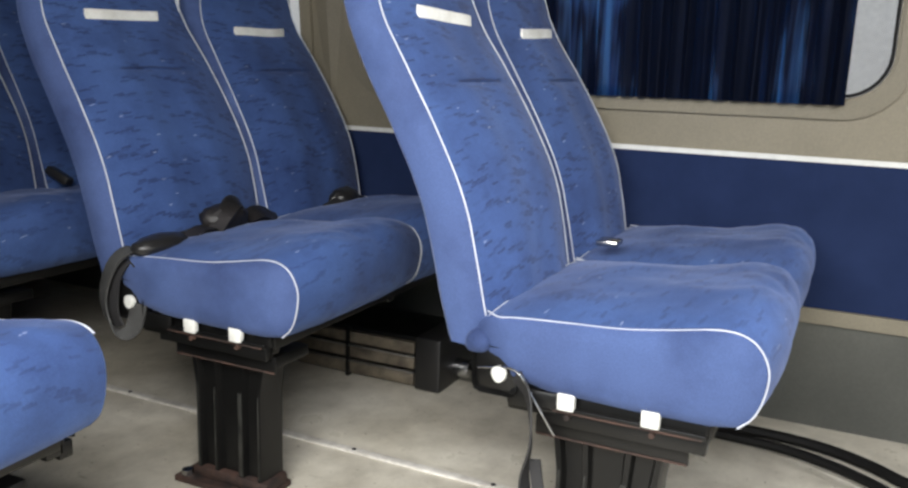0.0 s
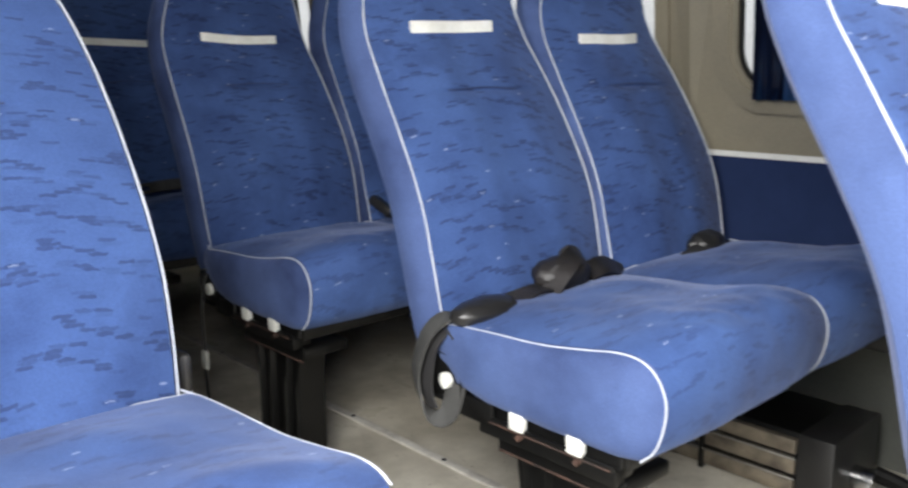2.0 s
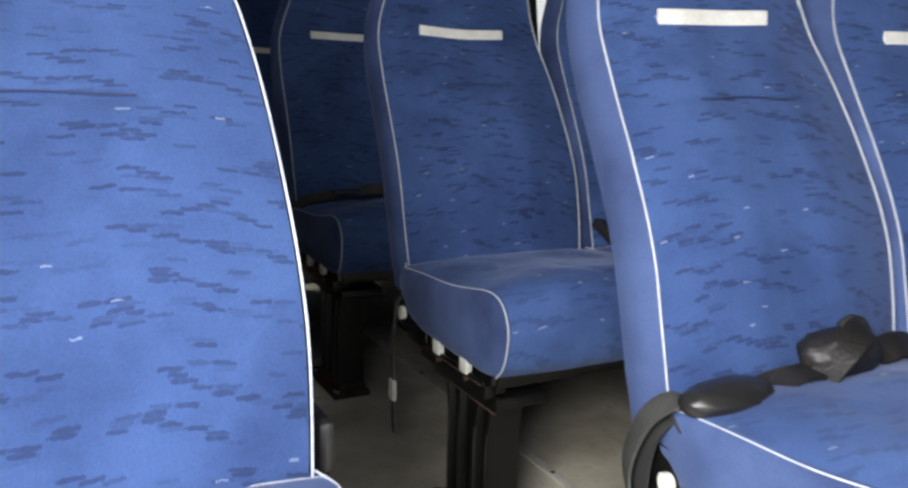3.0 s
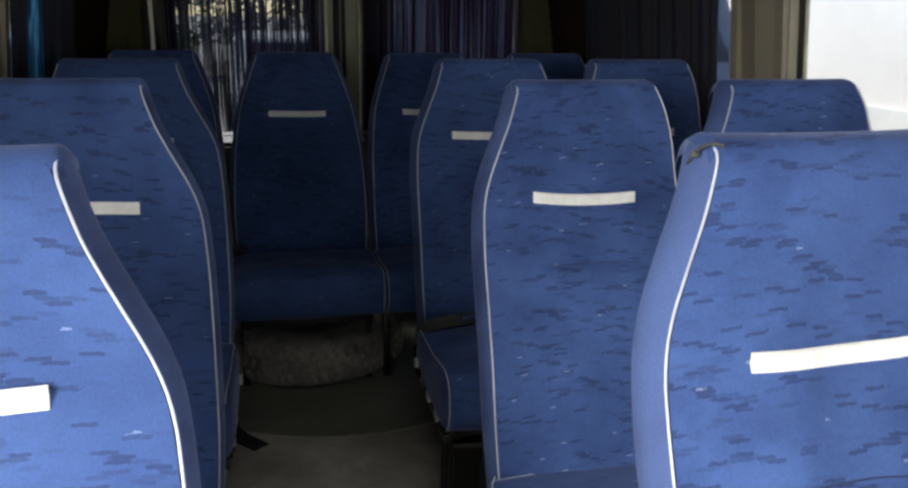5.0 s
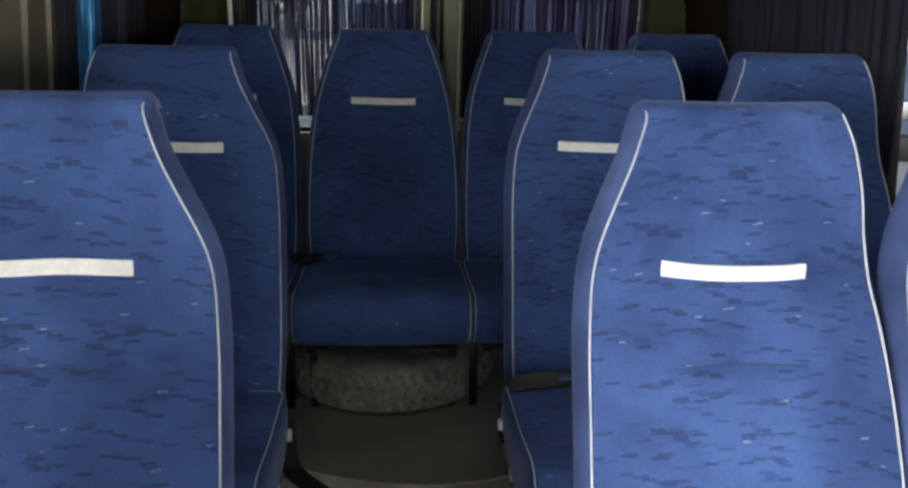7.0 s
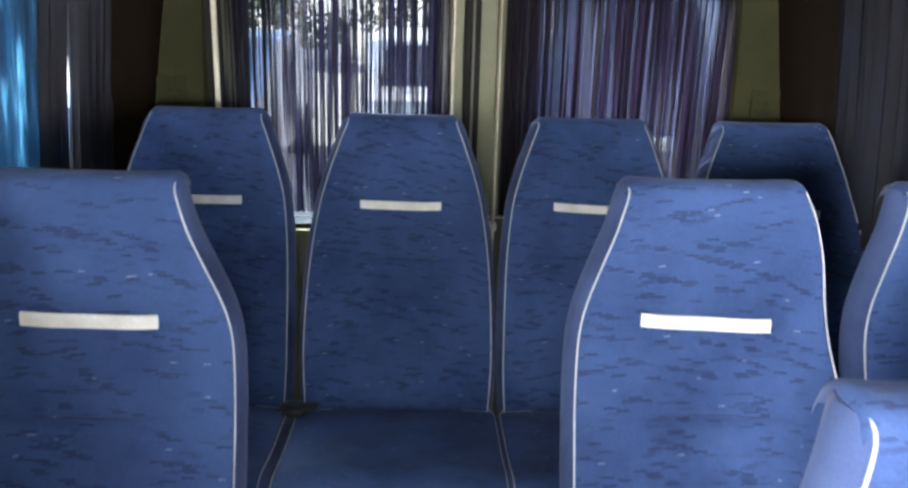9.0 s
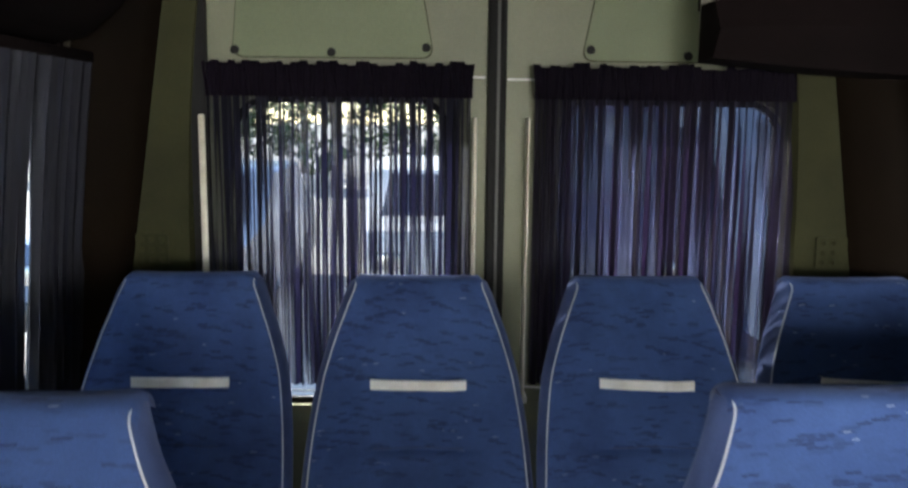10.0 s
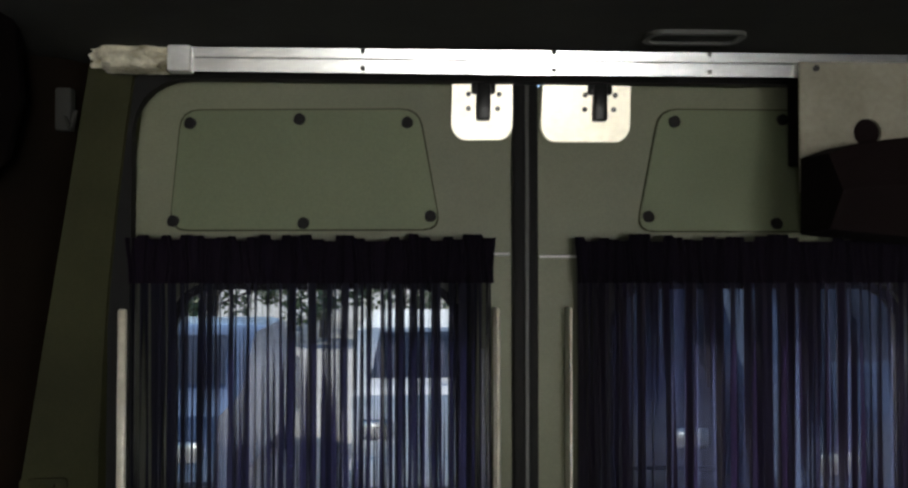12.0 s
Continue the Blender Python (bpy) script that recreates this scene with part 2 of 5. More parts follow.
PLASTIC_BLACK = worn("black_plastic", (0.022, 0.021, 0.021), (0.012, 0.012, 0.012), 0.35)
POUCH = worn("dusty_black_cloth", (0.019, 0.016, 0.016), (0.007, 0.0065, 0.0065), 0.5, big=26, fine=180, bump=0.5, dist=0.003)
WHITE_PLASTIC = worn("white_plastic", (0.8, 0.8, 0.76), (0.6, 0.6, 0.55), 0.4, big=20)
STEEL = worn("bright_steel", (0.62, 0.62, 0.62), (0.4, 0.4, 0.4), 0.25, 1.0, big=12)
FLOOR_MAT = trodden("floor_vinyl", (0.74, 0.7, 0.6), (0.42, 0.39, 0.325))
FLOOR_SHADE = worn("floor_shade", (0.25, 0.25, 0.2), (0.17, 0.168, 0.135), 0.55, big=5, fine=200)
ALU = worn("aluminium_strip", (0.86, 0.86, 0.83), (0.66, 0.66, 0.63), 0.24, 0.8, big=14)
STRIP = worn("scuffed_strip", (0.85, 0.82, 0.75), (0.5, 0.47, 0.42), 0.4, 0.1, big=18)
GREY_PANEL = worn("grey_panel", (0.1, 0.102, 0.09), (0.068, 0.07, 0.062), 0.5, big=2.5, fine=160)
CARPET = worn("blue_wall_carpet", (0.021, 0.035, 0.095), (0.014, 0.024, 0.068), 0.95, big=5, fine=380, bump=0.5, spec=0.1)
TRIM_WHITE = worn("white_trim", (0.8, 0.8, 0.78), (0.66, 0.66, 0.63), 0.4)
BEIGE = worn("beige_panel", (0.25, 0.222, 0.162), (0.185, 0.165, 0.12), 0.55, big=2.2, fine=200)
DOOR_PANEL = worn("door_panel", (0.195, 0.205, 0.128), (0.15, 0.16, 0.098), 0.55, big=3.0, fine=260, bump=0.3)
TRIM_PANEL = worn("greenish_trim_panel", (0.165, 0.195, 0.105), (0.135, 0.16, 0.085), 0.6, big=3.0, fine=260, bump=0.3)
CREAM = worn("cream_plate", (0.82, 0.79, 0.66), (0.55, 0.5, 0.38), 0.3, big=9, fine=120)
LATCH = worn("bright_latch_plate", (0.8, 0.76, 0.62), (0.66, 0.62, 0.48), 0.36, 0.6, big=9, fine=60, bump=0.05)
RUBBER = worn("rubber_seal", (0.006, 0.0055, 0.005), (0.0035, 0.0033, 0.003), 0.65, spec=0.25)
# Beige pillar trim made near-black: its deep shade is put into the colour.
PILLAR = worn("shaded_pillar", (0.04, 0.041, 0.017), (0.022, 0.022, 0.01), 0.75, big=3, fine=200, spec=0.12)
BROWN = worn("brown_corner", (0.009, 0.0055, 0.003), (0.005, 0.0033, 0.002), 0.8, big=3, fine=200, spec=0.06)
HEADLINER = worn("grey_headliner", (0.055, 0.055, 0.048), (0.038, 0.038, 0.034), 0.95, big=3, fine=300, bump=0.5, spec=0.1)
DARK_TRIM = worn("dark_trim", (0.014, 0.009, 0.009), (0.007, 0.005, 0.005), 0.9, big=4, fine=250, spec=0.06)
TYRE_DUST = worn("dusty_tyre", (0.3, 0.275, 0.235), (0.1, 0.095, 0.08), 0.85, big=14, fine=90, bump=0.5, dist=0.004)
FOAM = worn("torn_foam", (0.88, 0.84, 0.66), (0.3, 0.26, 0.15), 0.9, big=30, fine=150, bump=0.8, dist=0.004)
HEATER_METAL = worn("heater_metal", (0.33, 0.28, 0.21), (0.12, 0.1, 0.08), 0.45, 0.6, big=16)
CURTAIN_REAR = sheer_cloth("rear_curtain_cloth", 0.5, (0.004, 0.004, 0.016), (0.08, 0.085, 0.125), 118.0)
# Same rear cloth, with weaker daylight put into its colours and clearness.
CURTAIN_REAR_DIM = sheer_cloth("dim_rear_curtain_cloth", 0.24, (0.007, 0.0035, 0.015), (0.05, 0.06, 0.12), 92.0)
# One blue cloth in three tones: daylight and shade are put into the colours.
CURTAIN_LIT = curtain_cloth("lit_curtain_cloth", 0.03, 0.6, (0.01, 0.045, 0.1), (0.14, 0.5, 0.75), 26.0)
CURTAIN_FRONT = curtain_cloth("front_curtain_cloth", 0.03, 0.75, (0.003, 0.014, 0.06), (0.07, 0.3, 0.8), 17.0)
CURTAIN_SHADED = curtain_cloth("shaded_curtain_cloth", 0.0, 0.03, (0.003, 0.004, 0.013), (0.035, 0.09, 0.24), 60.0)
AIR_PLATE = worn("dull_cream_plate", (0.42, 0.4, 0.31), (0.26, 0.24, 0.17), 0.4, big=7, fine=120)
PELMET = worn("curtain_band", (0.007, 0.0045, 0.009), (0.004, 0.003, 0.006), 0.95, spec=0.1)
OUT_WALL = worn("outside_render", (0.93, 0.9, 0.88), (0.86, 0.82, 0.8), 0.9, big=1.5, fine=30)
OUT_WHITE = worn("outside_white_wall", (0.75, 0.74, 0.72), (0.6, 0.6, 0.58), 0.9, big=1.0, fine=30)
LEAF = worn("tree_leaves", (0.07, 0.11, 0.03), (0.035, 0.06, 0.018), 0.6, big=1.2, fine=20)
BARK = worn("tree_bark", (0.12, 0.09, 0.065), (0.06, 0.045, 0.035), 0.9, big=6, fine=60, bump=0.6, dist=0.01)
ASPHALT = worn("dusty_concrete", (0.33, 0.32, 0.3), (0.24, 0.235, 0.22), 0.9, big=1.0, fine=120, bump=0.5, dist=0.006)
CAR_WHITE = worn("white_car_paint", (0.75, 0.75, 0.75), (0.68, 0.68, 0.68), 0.25, big=2, bump=0.02)
CAR_BLUE = worn("blue_grey_car_paint", (0.1, 0.14, 0.22), (0.08, 0.11, 0.18), 0.25, big=2, bump=0.02)
CAR_GLASS = worn("dusty_car_glass", (0.13, 0.15, 0.19), (0.09, 0.1, 0.13), 0.12, big=2, bump=0.0)
CAR_DARK = worn("dark_car_paint", (0.03, 0.022, 0.05), (0.02, 0.016, 0.035), 0.3, big=2, bump=0.02)
# Seam thread coloured dark to carry the shadow of its crease.
SEAM_SHADE = worn("seam_shade_thread", (0.028, 0.042, 0.115), (0.02, 0.03, 0.09), 0.7)
# Lid material of the added hatch.
FROST, fn, fl, fp = material("added_hatch_frost")
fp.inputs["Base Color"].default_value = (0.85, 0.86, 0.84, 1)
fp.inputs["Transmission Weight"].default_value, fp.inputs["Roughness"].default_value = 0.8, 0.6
GLASS, gn, gl, gp = material("window_glass")
gp.inputs["Base Color"].default_value = (0.93, 0.96, 0.95, 1)
gp.inputs["Transmission Weight"].default_value, gp.inputs["Roughness"].default_value = 1.0, 0.02
gp.inputs["IOR"].default_value = 1.2

# ---- mesh helpers ----


def finish(bm, name, mat, smooth=True):
    bmesh.ops.recalc_face_normals(bm, faces=bm.faces)
    me = bpy.data.meshes.new(name)
    bm.to_mesh(me)
    bm.free()
    me.materials.append(mat)
    if smooth:
        me.shade_smooth()
        me.set_sharp_from_angle(angle=radians(42))
    return me


def part(name, bm, mat, parent=None, label="", smooth=True):
    ob = new(name, finish(bm, name, mat, smooth))
    if parent is not None:
        ob.parent = parent
    if label:
        ob["label"] = label
    return ob


def thing(name, at, label, category, group="", kind=""):
    ob = new(name)
    ob.empty_display_size = 0.05
    ob.matrix_world = at if isinstance(at, Matrix) else pose(*at)
    return tagged(ob, label, category, group, kind)


def box(x0, x1, y0, y1, z0, z1, bevel=0.004, bm=None, turn=None):
    bm = bm or bmesh.new()
    vs = bmesh.ops.create_cube(bm, size=1.0)["verts"]
    mid = Vector(((x0 + x1) / 2, (y0 + y1) / 2, (z0 + z1) / 2))
    for v in vs:
        v.co = Vector((v.co.x * (x1 - x0), v.co.y * (y1 - y0), v.co.z * (z1 - z0)))
        if turn:
            v.co = turn @ v.co
        v.co += mid
    if bevel:
        edges = list({e for v in vs for e in v.link_edges})
        bmesh.ops.bevel(bm, geom=edges, offset=bevel, segments=2, affect="EDGES", profile=0.5)
    return bm


def cylinder(r, depth, at, axis="z", bm=None, seg=20, r2=None, bevel=0.0):
    bm = bm or bmesh.new()
    vs = bmesh.ops.create_cone(bm, cap_ends=True, segments=seg, radius1=r, radius2=r if r2 is None else r2, depth=depth)["verts"]
    rot = {"z": Matrix(), "x": Matrix.Rotation(radians(90), 4, "Y"), "y": Matrix.Rotation(radians(90), 4, "X")}[axis]
    for v in vs:
        v.co = rot @ v.co + Vector(at)
    if bevel:
        edges = [e for e in {e for v in vs for e in v.link_edges} if len(e.link_faces) == 2 and e.calc_face_angle() > 1.0]
        bmesh.ops.bevel(bm, geom=edges, offset=bevel, segments=2, affect="EDGES", profile=0.5)
    return bm


def smooth_path(pts, n):
    """n points along a smooth curve through pts."""
    pts = [Vector(p) for p in pts]
    ext = [pts[0] * 2 - pts[1]] + pts + [pts[-1] * 2 - pts[-2]]
    out = []
    for k in range(n):
        f = k / (n - 1) * (len(pts) - 1)
        i = min(int(f), len(pts) - 2)
        t = f - i
        a, b, c, d = ext[i:i + 4]
        out.append(0.5 * ((2 * b) + (c - a) * t + (2 * a - 5 * b + 4 * c - d) * t * t + (3 * b - a - 3 * c + d) * t ** 3))
    return out


def tube(pts, r, bm=None, seg=8, n=40):
    bm = bm or bmesh.new()
    path = smooth_path(pts, n)
    rings = []
    side = None
    for i, p in enumerate(path):
        d = (path[min(i + 1, n - 1)] - path[max(i - 1, 0)]).normalized()
        if side is None:
            side = d.orthogonal().normalized()
        side = (side - d * side.dot(d)).normalized()
        up = d.cross(side)
        rings.append([bm.verts.new(p + side * (r * math.cos(a)) + up * (r * math.sin(a))) for a in (2 * math.pi * k / seg for k in range(seg))])
    for a, b in zip(rings, rings[1:]):
        for k in range(seg):
            bm.faces.new((a[k], a[(k + 1) % seg], b[(k + 1) % seg], b[k]))
    bm.faces.new(rings[0])
    bm.faces.new(rings[-1])
    return bm


def ribbon(pts, width, across, thick=0.0022, bm=None, n=30, twist=0.0):
    """A strap along pts, its width along the direction across."""
    bm = bm or bmesh.new()
    path = smooth_path(pts, n)
    rings = []
    for i, p in enumerate(path):
        d = (path[min(i + 1, n - 1)] - path[max(i - 1, 0)]).normalized()
        w = Vector(across)
        w = (w - d * w.dot(d)).normalized()
        if twist:
            w = Matrix.Rotation(radians(twist) * i / n, 3, d) @ w
        nrm = d.cross(w)
        rings.append([bm.verts.new(p + w * sx * width / 2 + nrm * sy * thick / 2) for sx, sy in ((-1, -1), (1, -1), (1, 1), (-1, 1))])
    for a, b in zip(rings, rings[1:]):
        for k in range(4):
            bm.faces.new((a[k], a[(k + 1) % 4], b[(k + 1) % 4], b[k]))
    bm.faces.new(rings[0])
    bm.faces.new(rings[-1])
    return bm


def rounded(a0, a1, b0, b1, r, seg=7):
    """Points round a rectangle with rounded corners."""
    pts = []
    for ca, cb, s in ((a1 - r, b1 - r, 0), (a0 + r, b1 - r, 90), (a0 + r, b0 + r, 180), (a1 - r, b0 + r, 270)):
        for k in range(seg + 1):
            t = radians(s + 90 * k / seg)
            pts.append((ca + r * math.cos(t), cb + r * math.sin(t)))
    return pts


def softened(loop, r, seg=4):
    """A loop with its corners rounded off by about r."""
    pts = []
    for (ax, ay), (bx, by), (cx, cy) in zip(loop[-1:] + loop[:-1], loop, loop[1:] + loop[:1]):
        b = Vector((bx, by))
        p, q = Vector((ax, ay)) - b, Vector((cx, cy)) - b
        p, q = b + p.normalized() * min(r, p.length * 0.45), b + q.normalized() * min(r, q.length * 0.45)
        for k in range(seg + 1):
            t = k / seg
            pts.append(tuple(p * (1 - t) ** 2 + b * (2 * t * (1 - t)) + q * t * t))
    return pts


def slab(outer, holes, depth, place):
    """A plate of that thickness with openings; place turns (a, b, c) into a point."""
    bm = bmesh.new()
    edges = []
    for loop in (outer, *holes):
        vs = [bm.verts.new((a, b, 0)) for a, b in loop]
        edges += [bm.edges.new((vs[i], vs[(i + 1) % len(vs)])) for i in range(len(vs))]
    bmesh.ops.triangle_fill(bm, use_beauty=True, use_dissolve=False, edges=edges)
    ext = bmesh.ops.extrude_face_region(bm, geom=list(bm.faces))
    for v in ext["geom"]:
        if isinstance(v, bmesh.types.BMVert):
            v.co.z += depth
    for v in bm.verts:
        v.co = Vector(place(*v.co))
    return bm


def loop_band(outer, inner, depth, place, bm=None):
    """A frame between two loops with the same number of points."""
    bm = bm or bmesh.new()
    n = len(outer)
    rows = [[bm.verts.new(place(a, b, c)) for a, b in loop] for loop, c in ((outer, 0), (outer, depth), (inner, depth), (inner, 0))]
    for i in range(4):
        p, q = rows[i], rows[(i + 1) % 4]
        for k in range(n):
            bm.faces.new((p[k], p[(k + 1) % n], q[(k + 1) % n], q[k]))
    return bm


def loft(rows, bm=None, closed=False):
    bm = bm or bmesh.new()
    grid = [[bm.verts.new(p) for p in row] for row in rows]
    for a, b in zip(grid, grid[1:]):
        m = len(a)
        for k in range(m if closed else m - 1):
            bm.faces.new((a[k], a[(k + 1) % m], b[(k + 1) % m], b[k]))
    return bm, grid


def crumpled(at, size, seed, rough=0.35, freq=1.6):
    """A crumpled lump of webbing or cloth."""
    bm = bmesh.new()
    bmesh.ops.create_icosphere(bm, subdivisions=4, radius=1.0)
    for v in bm.verts:
        q = v.co * freq + Vector((seed * 3.1, seed * 1.7, 0))
        k = 1 + rough * noise.noise(q) + rough * 0.5 * abs(noise.noise(q * 2.3))
        k += rough * 0.3 * noise.noise(q * 4.3) + 0.04 * noise.noise(q * 9.0)
        p = v.co * k
        v.co = Vector(at) + Vector((p.x * size[0], p.y * size[1], max(p.z, -0.75) * size[2]))
    return bm


# ---- seats ----
BACK_Z = [0.36, 0.42, 0.50, 0.57, 0.66, 0.75, 0.84, 0.91, 0.966, 0.997, 1.009]
BACK_Y = [-0.199, -0.187, -0.171, -0.151, -0.107, -0.053, 0.002, 0.028, 0.046, 0.056, 0.066]
BACK_W = [0.182, 0.186, 0.189, 0.189, 0.187, 0.183, 0.172, 0.157, 0.141, 0.132, 0.125]
SINGLE_W = [0.19, 0.195, 0.199, 0.199, 0.196, 0.19, 0.177, 0.158, 0.141, 0.132, 0.125]
REAR_W = [0.193, 0.199, 0.203, 0.203, 0.2, 0.193, 0.179, 0.159, 0.139, 0.128, 0.12]
BACK_REAR = [-0.113, -0.098, -0.081, -0.059, -0.014, 0.039, 0.083, 0.109, 0.126, 0.136, 0.146]


def along(table, z):
    """A smooth reading of a table over the heights."""
    t = np.interp(z, BACK_Z, range(len(BACK_Z)))
    i = int(min(max(t, 0), len(BACK_Z) - 2))
    f = t - i
    e = [2 * table[0] - table[1]] + list(table) + [2 * table[-1] - table[-2]]
    a, b, c, d = e[i:i + 4]
    return 0.5 * (2 * b + (c - a) * f + (2 * a - 5 * b + 4 * c - d) * f * f + (3 * b - a - 3 * c + d) * f ** 3)


HEAD_SHIFT = [0.0]
SIDE_FULLNESS = [1.0]


def middle(z):
    """How far the head of the backrest stands to one side."""
    f = max(0.0, min(1.0, (z - 0.8) / 0.18))
    return HEAD_SHIFT[0] * f * f * (3 - 2 * f)


def front(u, z):
    """Front of the backrest at u (-1 to 1 across) and height z."""
    w, y = along(BACK_W, z), along(BACK_Y, z)
    fade = max(0.0, min(1.0, (0.96 - z) / 0.25))
    bump = fade * (0.019 - 0.005 * math.exp(-(u / 0.3) ** 2)) - 0.002 * (1 - u * u)
    flank = (0.012 + 0.019 * fade) * max(0.0, (abs(u) - 0.3) / 0.7) ** 1.35
    dip = 0.007 * math.exp(-((z - 0.729) / 0.005) ** 2) * math.exp(-(u / 0.6) ** 6)
    return (middle(z) + u * w, y - bump + dip + flank, z)


LEVELS = sorted([0.36 + 0.649 * k / 33 for k in range(34)] + [0.721, 0.725, 0.729, 0.733, 0.737])


def back_panel():
    rows = [[front(-1 + k / 18, z) for k in range(37)] for z in LEVELS]
    mid = middle(1.009)
    top = [[(mid + (x - mid) * f, y + dy, z + dz) for x, y, z in rows[-1]] for f, dy, dz in ((0.995, 0.005, 0.007), (0.985, 0.016, 0.0125), (0.978, 0.034, 0.0145), (0.974, 0.054, 0.012), (0.97, 0.072, 0.004), (0.965, 0.08, -0.012))]
    bm, grid = loft(rows + top)
    for k, s in ((0, -1), (36, 1)):
        edge = [grid[len(rows) - 1 + i][k].co.copy() for i in range(len(top) + 1)]
        loft([[(p.x + s * dx, p.y, p.z + dz) for p in edge] for dx, dz in ((0.0, 0.0), (0.006, -0.0025), (0.0105, -0.009), (0.012, -0.02))], bm)
    bmesh.ops.remove_doubles(bm, verts=bm.verts, dist=1e-5)
    return bm


def back_shell():
    """Side gussets and rear of the backrest."""
    rows = []
    for z in LEVELS:
        w, y = along(BACK_W, z), along(BACK_Y, z) + 0.012
        r, f = along(BACK_REAR, z), SIDE_FULLNESS[0]
        half = [(w, y), (w + 0.010 * f, y + 0.012), (w + 0.017 * f, y + 0.035), (w + 0.012 * f, r - 0.016), (w - 0.012, r), (w * 0.5, r + 0.008), (0, r + 0.01)]
        mid = middle(z)
        rows.append([(mid + a, b, z) for a, b in half] + [(mid - a, b, z) for a, b in half[-2::-1]])
    last = rows[-1]
    mid = middle(LEVELS[-1])
    cap = [[(mid + (x - mid) * 0.975, min(y, last[6][1] - 0.006), z + 0.004) for x, y, z in last], [(mid + (x - mid) * 0.85, (y - last[0][1]) * 0.7 + last[0][1] + 0.012, z + 0.001) for x, y, z in last]]
    bm, grid = loft(rows + cap)
    bm.faces.new(grid[0])
    bm.faces.new(grid[-1])
    return bm


def back_piping(s):
    pts = []
    for k in range(24):
        z = 0.375 + (1.004 - 0.375) * k / 23
        x, y, zz = front(s, z)
        pts.append((x + s * 0.003, y - 0.001, zz))
    x, y, z = pts[-1]
    pts += [(x - s * 0.0015, y + 0.016, z + 0.0105), (x - s * 0.003, y + 0.045, z + 0.013), (x - s * 0.004, y + 0.07, z + 0.004)]
    return tube(pts, 0.0014, n=60)


def label_tag(rng, w=0.0915, z0=0.838, dx=0.0):
    rows = []
    a, b, c = rng.uniform(-0.004, 0.004), rng.uniform(-0.003, 0.003), rng.uniform(0, 6)
    for k in range(13):
        u = -1 + k / 6
        x = u * w + dx
        z = z0 + a * u + b * math.sin(2.2 * u + c)
        y0 = front(x / along(BACK_W, z), z)[1]
        rows.append([(x, y0 - 0.001, z + 0.0105), (x, y0 - 0.0045, z + 0.0085), (x, y0 - 0.0055, z - 0.0085), (x, y0 - 0.001, z - 0.0105)])
    bm, grid = loft(rows, closed=True)
    bm.faces.new(grid[0])
    bm.faces.new(grid[-1])
    return bm


CUSHION = [(-0.172, 0.385), (-0.178, 0.402), (-0.195, 0.412), (-0.235, 0.417), (-0.3, 0.421), (-0.38, 0.425), (-0.45, 0.435), (-0.505, 0.444), (-0.538, 0.439), (-0.558, 0.42), (-0.566, 0.393), (-0.562, 0.36), (-0.552, 0.335), (-0.535, 0.318)]


def cushion_edge(n=34):
    return [(p.x, p.y) for p in smooth_path([(a, b, 0) for a, b in CUSHION], n)]


def slack(x, y, crown):
    """Sagging and creases of a worn cushion cover."""
    sag = 0.006 * noise.noise(Vector((x * 8, y * 7, 2.0)))
    pull = noise.noise(Vector((x * 9 - y * 5, y * 26 + x * 8, 5.0)))
    return (sag - 0.0045 * max(0.0, 0.28 - abs(pull)) / 0.28) * crown


def cushion_top(hw):
    rows = []
    for y, z in cushion_edge(46):
        row = []
        for k in range(33):
            u = -1 + k / 16
            crown = 1 - abs(u) ** 3.0
            full = min(1, max(0, (-y - 0.19) / 0.12))
            up = (0.007 + 0.017 * full) * crown * min(1, max(0, (z - 0.34) / 0.08))
            fwd = 0.016 * crown * min(1, max(0, (-y - 0.47) / 0.1))
            crease = slack(u * hw, y + 0.4 * (z - 0.4), crown) * full
            row.append((u * hw, y - fwd - 0.5 * crease * min(1, max(0, (-y - 0.5) / 0.05)), z + up + crease * min(1, max(0, (z - 0.37) / 0.05))))
        rows.append(row)
    return loft(rows)[0]


def cushion_side(hw):
    """Sides and underside of the cushion."""
    edge = cushion_edge()
    under = [(-0.5, 0.312), (-0.4, 0.312), (-0.28, 0.316), (-0.215, 0.33), (-0.185, 0.355)]
    loop = edge + under
    cy, cz = -0.385, 0.375
    bm = bmesh.new()
    ends = []
    for s in (-1, 1):
        rings = []
        for f, out in ((1.0, 0.0), (0.93, 0.008), (0.75, 0.014), (0.4, 0.016)):
            rings.append([bm.verts.new((s * (hw + out), cy + (y - cy) * f, cz + (z - cz) * f)) for y, z in loop])
        for a, b in zip(rings, rings[1:]):
            for k in range(len(loop)):
                bm.faces.new((a[k], a[(k + 1) % len(loop)], b[(k + 1) % len(loop)], b[k]))
        bm.faces.new(rings[-1])
        ends.append(rings[0])
    a, b = ends
    n0 = len(edge) - 1
    for k in range(n0, len(loop)):
        bm.faces.new((a[k], a[(k + 1) % len(loop)], b[(k + 1) % len(loop)], b[k]))
    return bm


def cushion_rear_piping(hw):
    """Piping along the rear edge of the seat panel."""
    return tube([(u * hw, -0.19, 0.4095 + 0.007 * (1 - abs(u) ** 3.0)) for u in (-1 + k / 8 for k in range(17))], 0.0015, n=40)


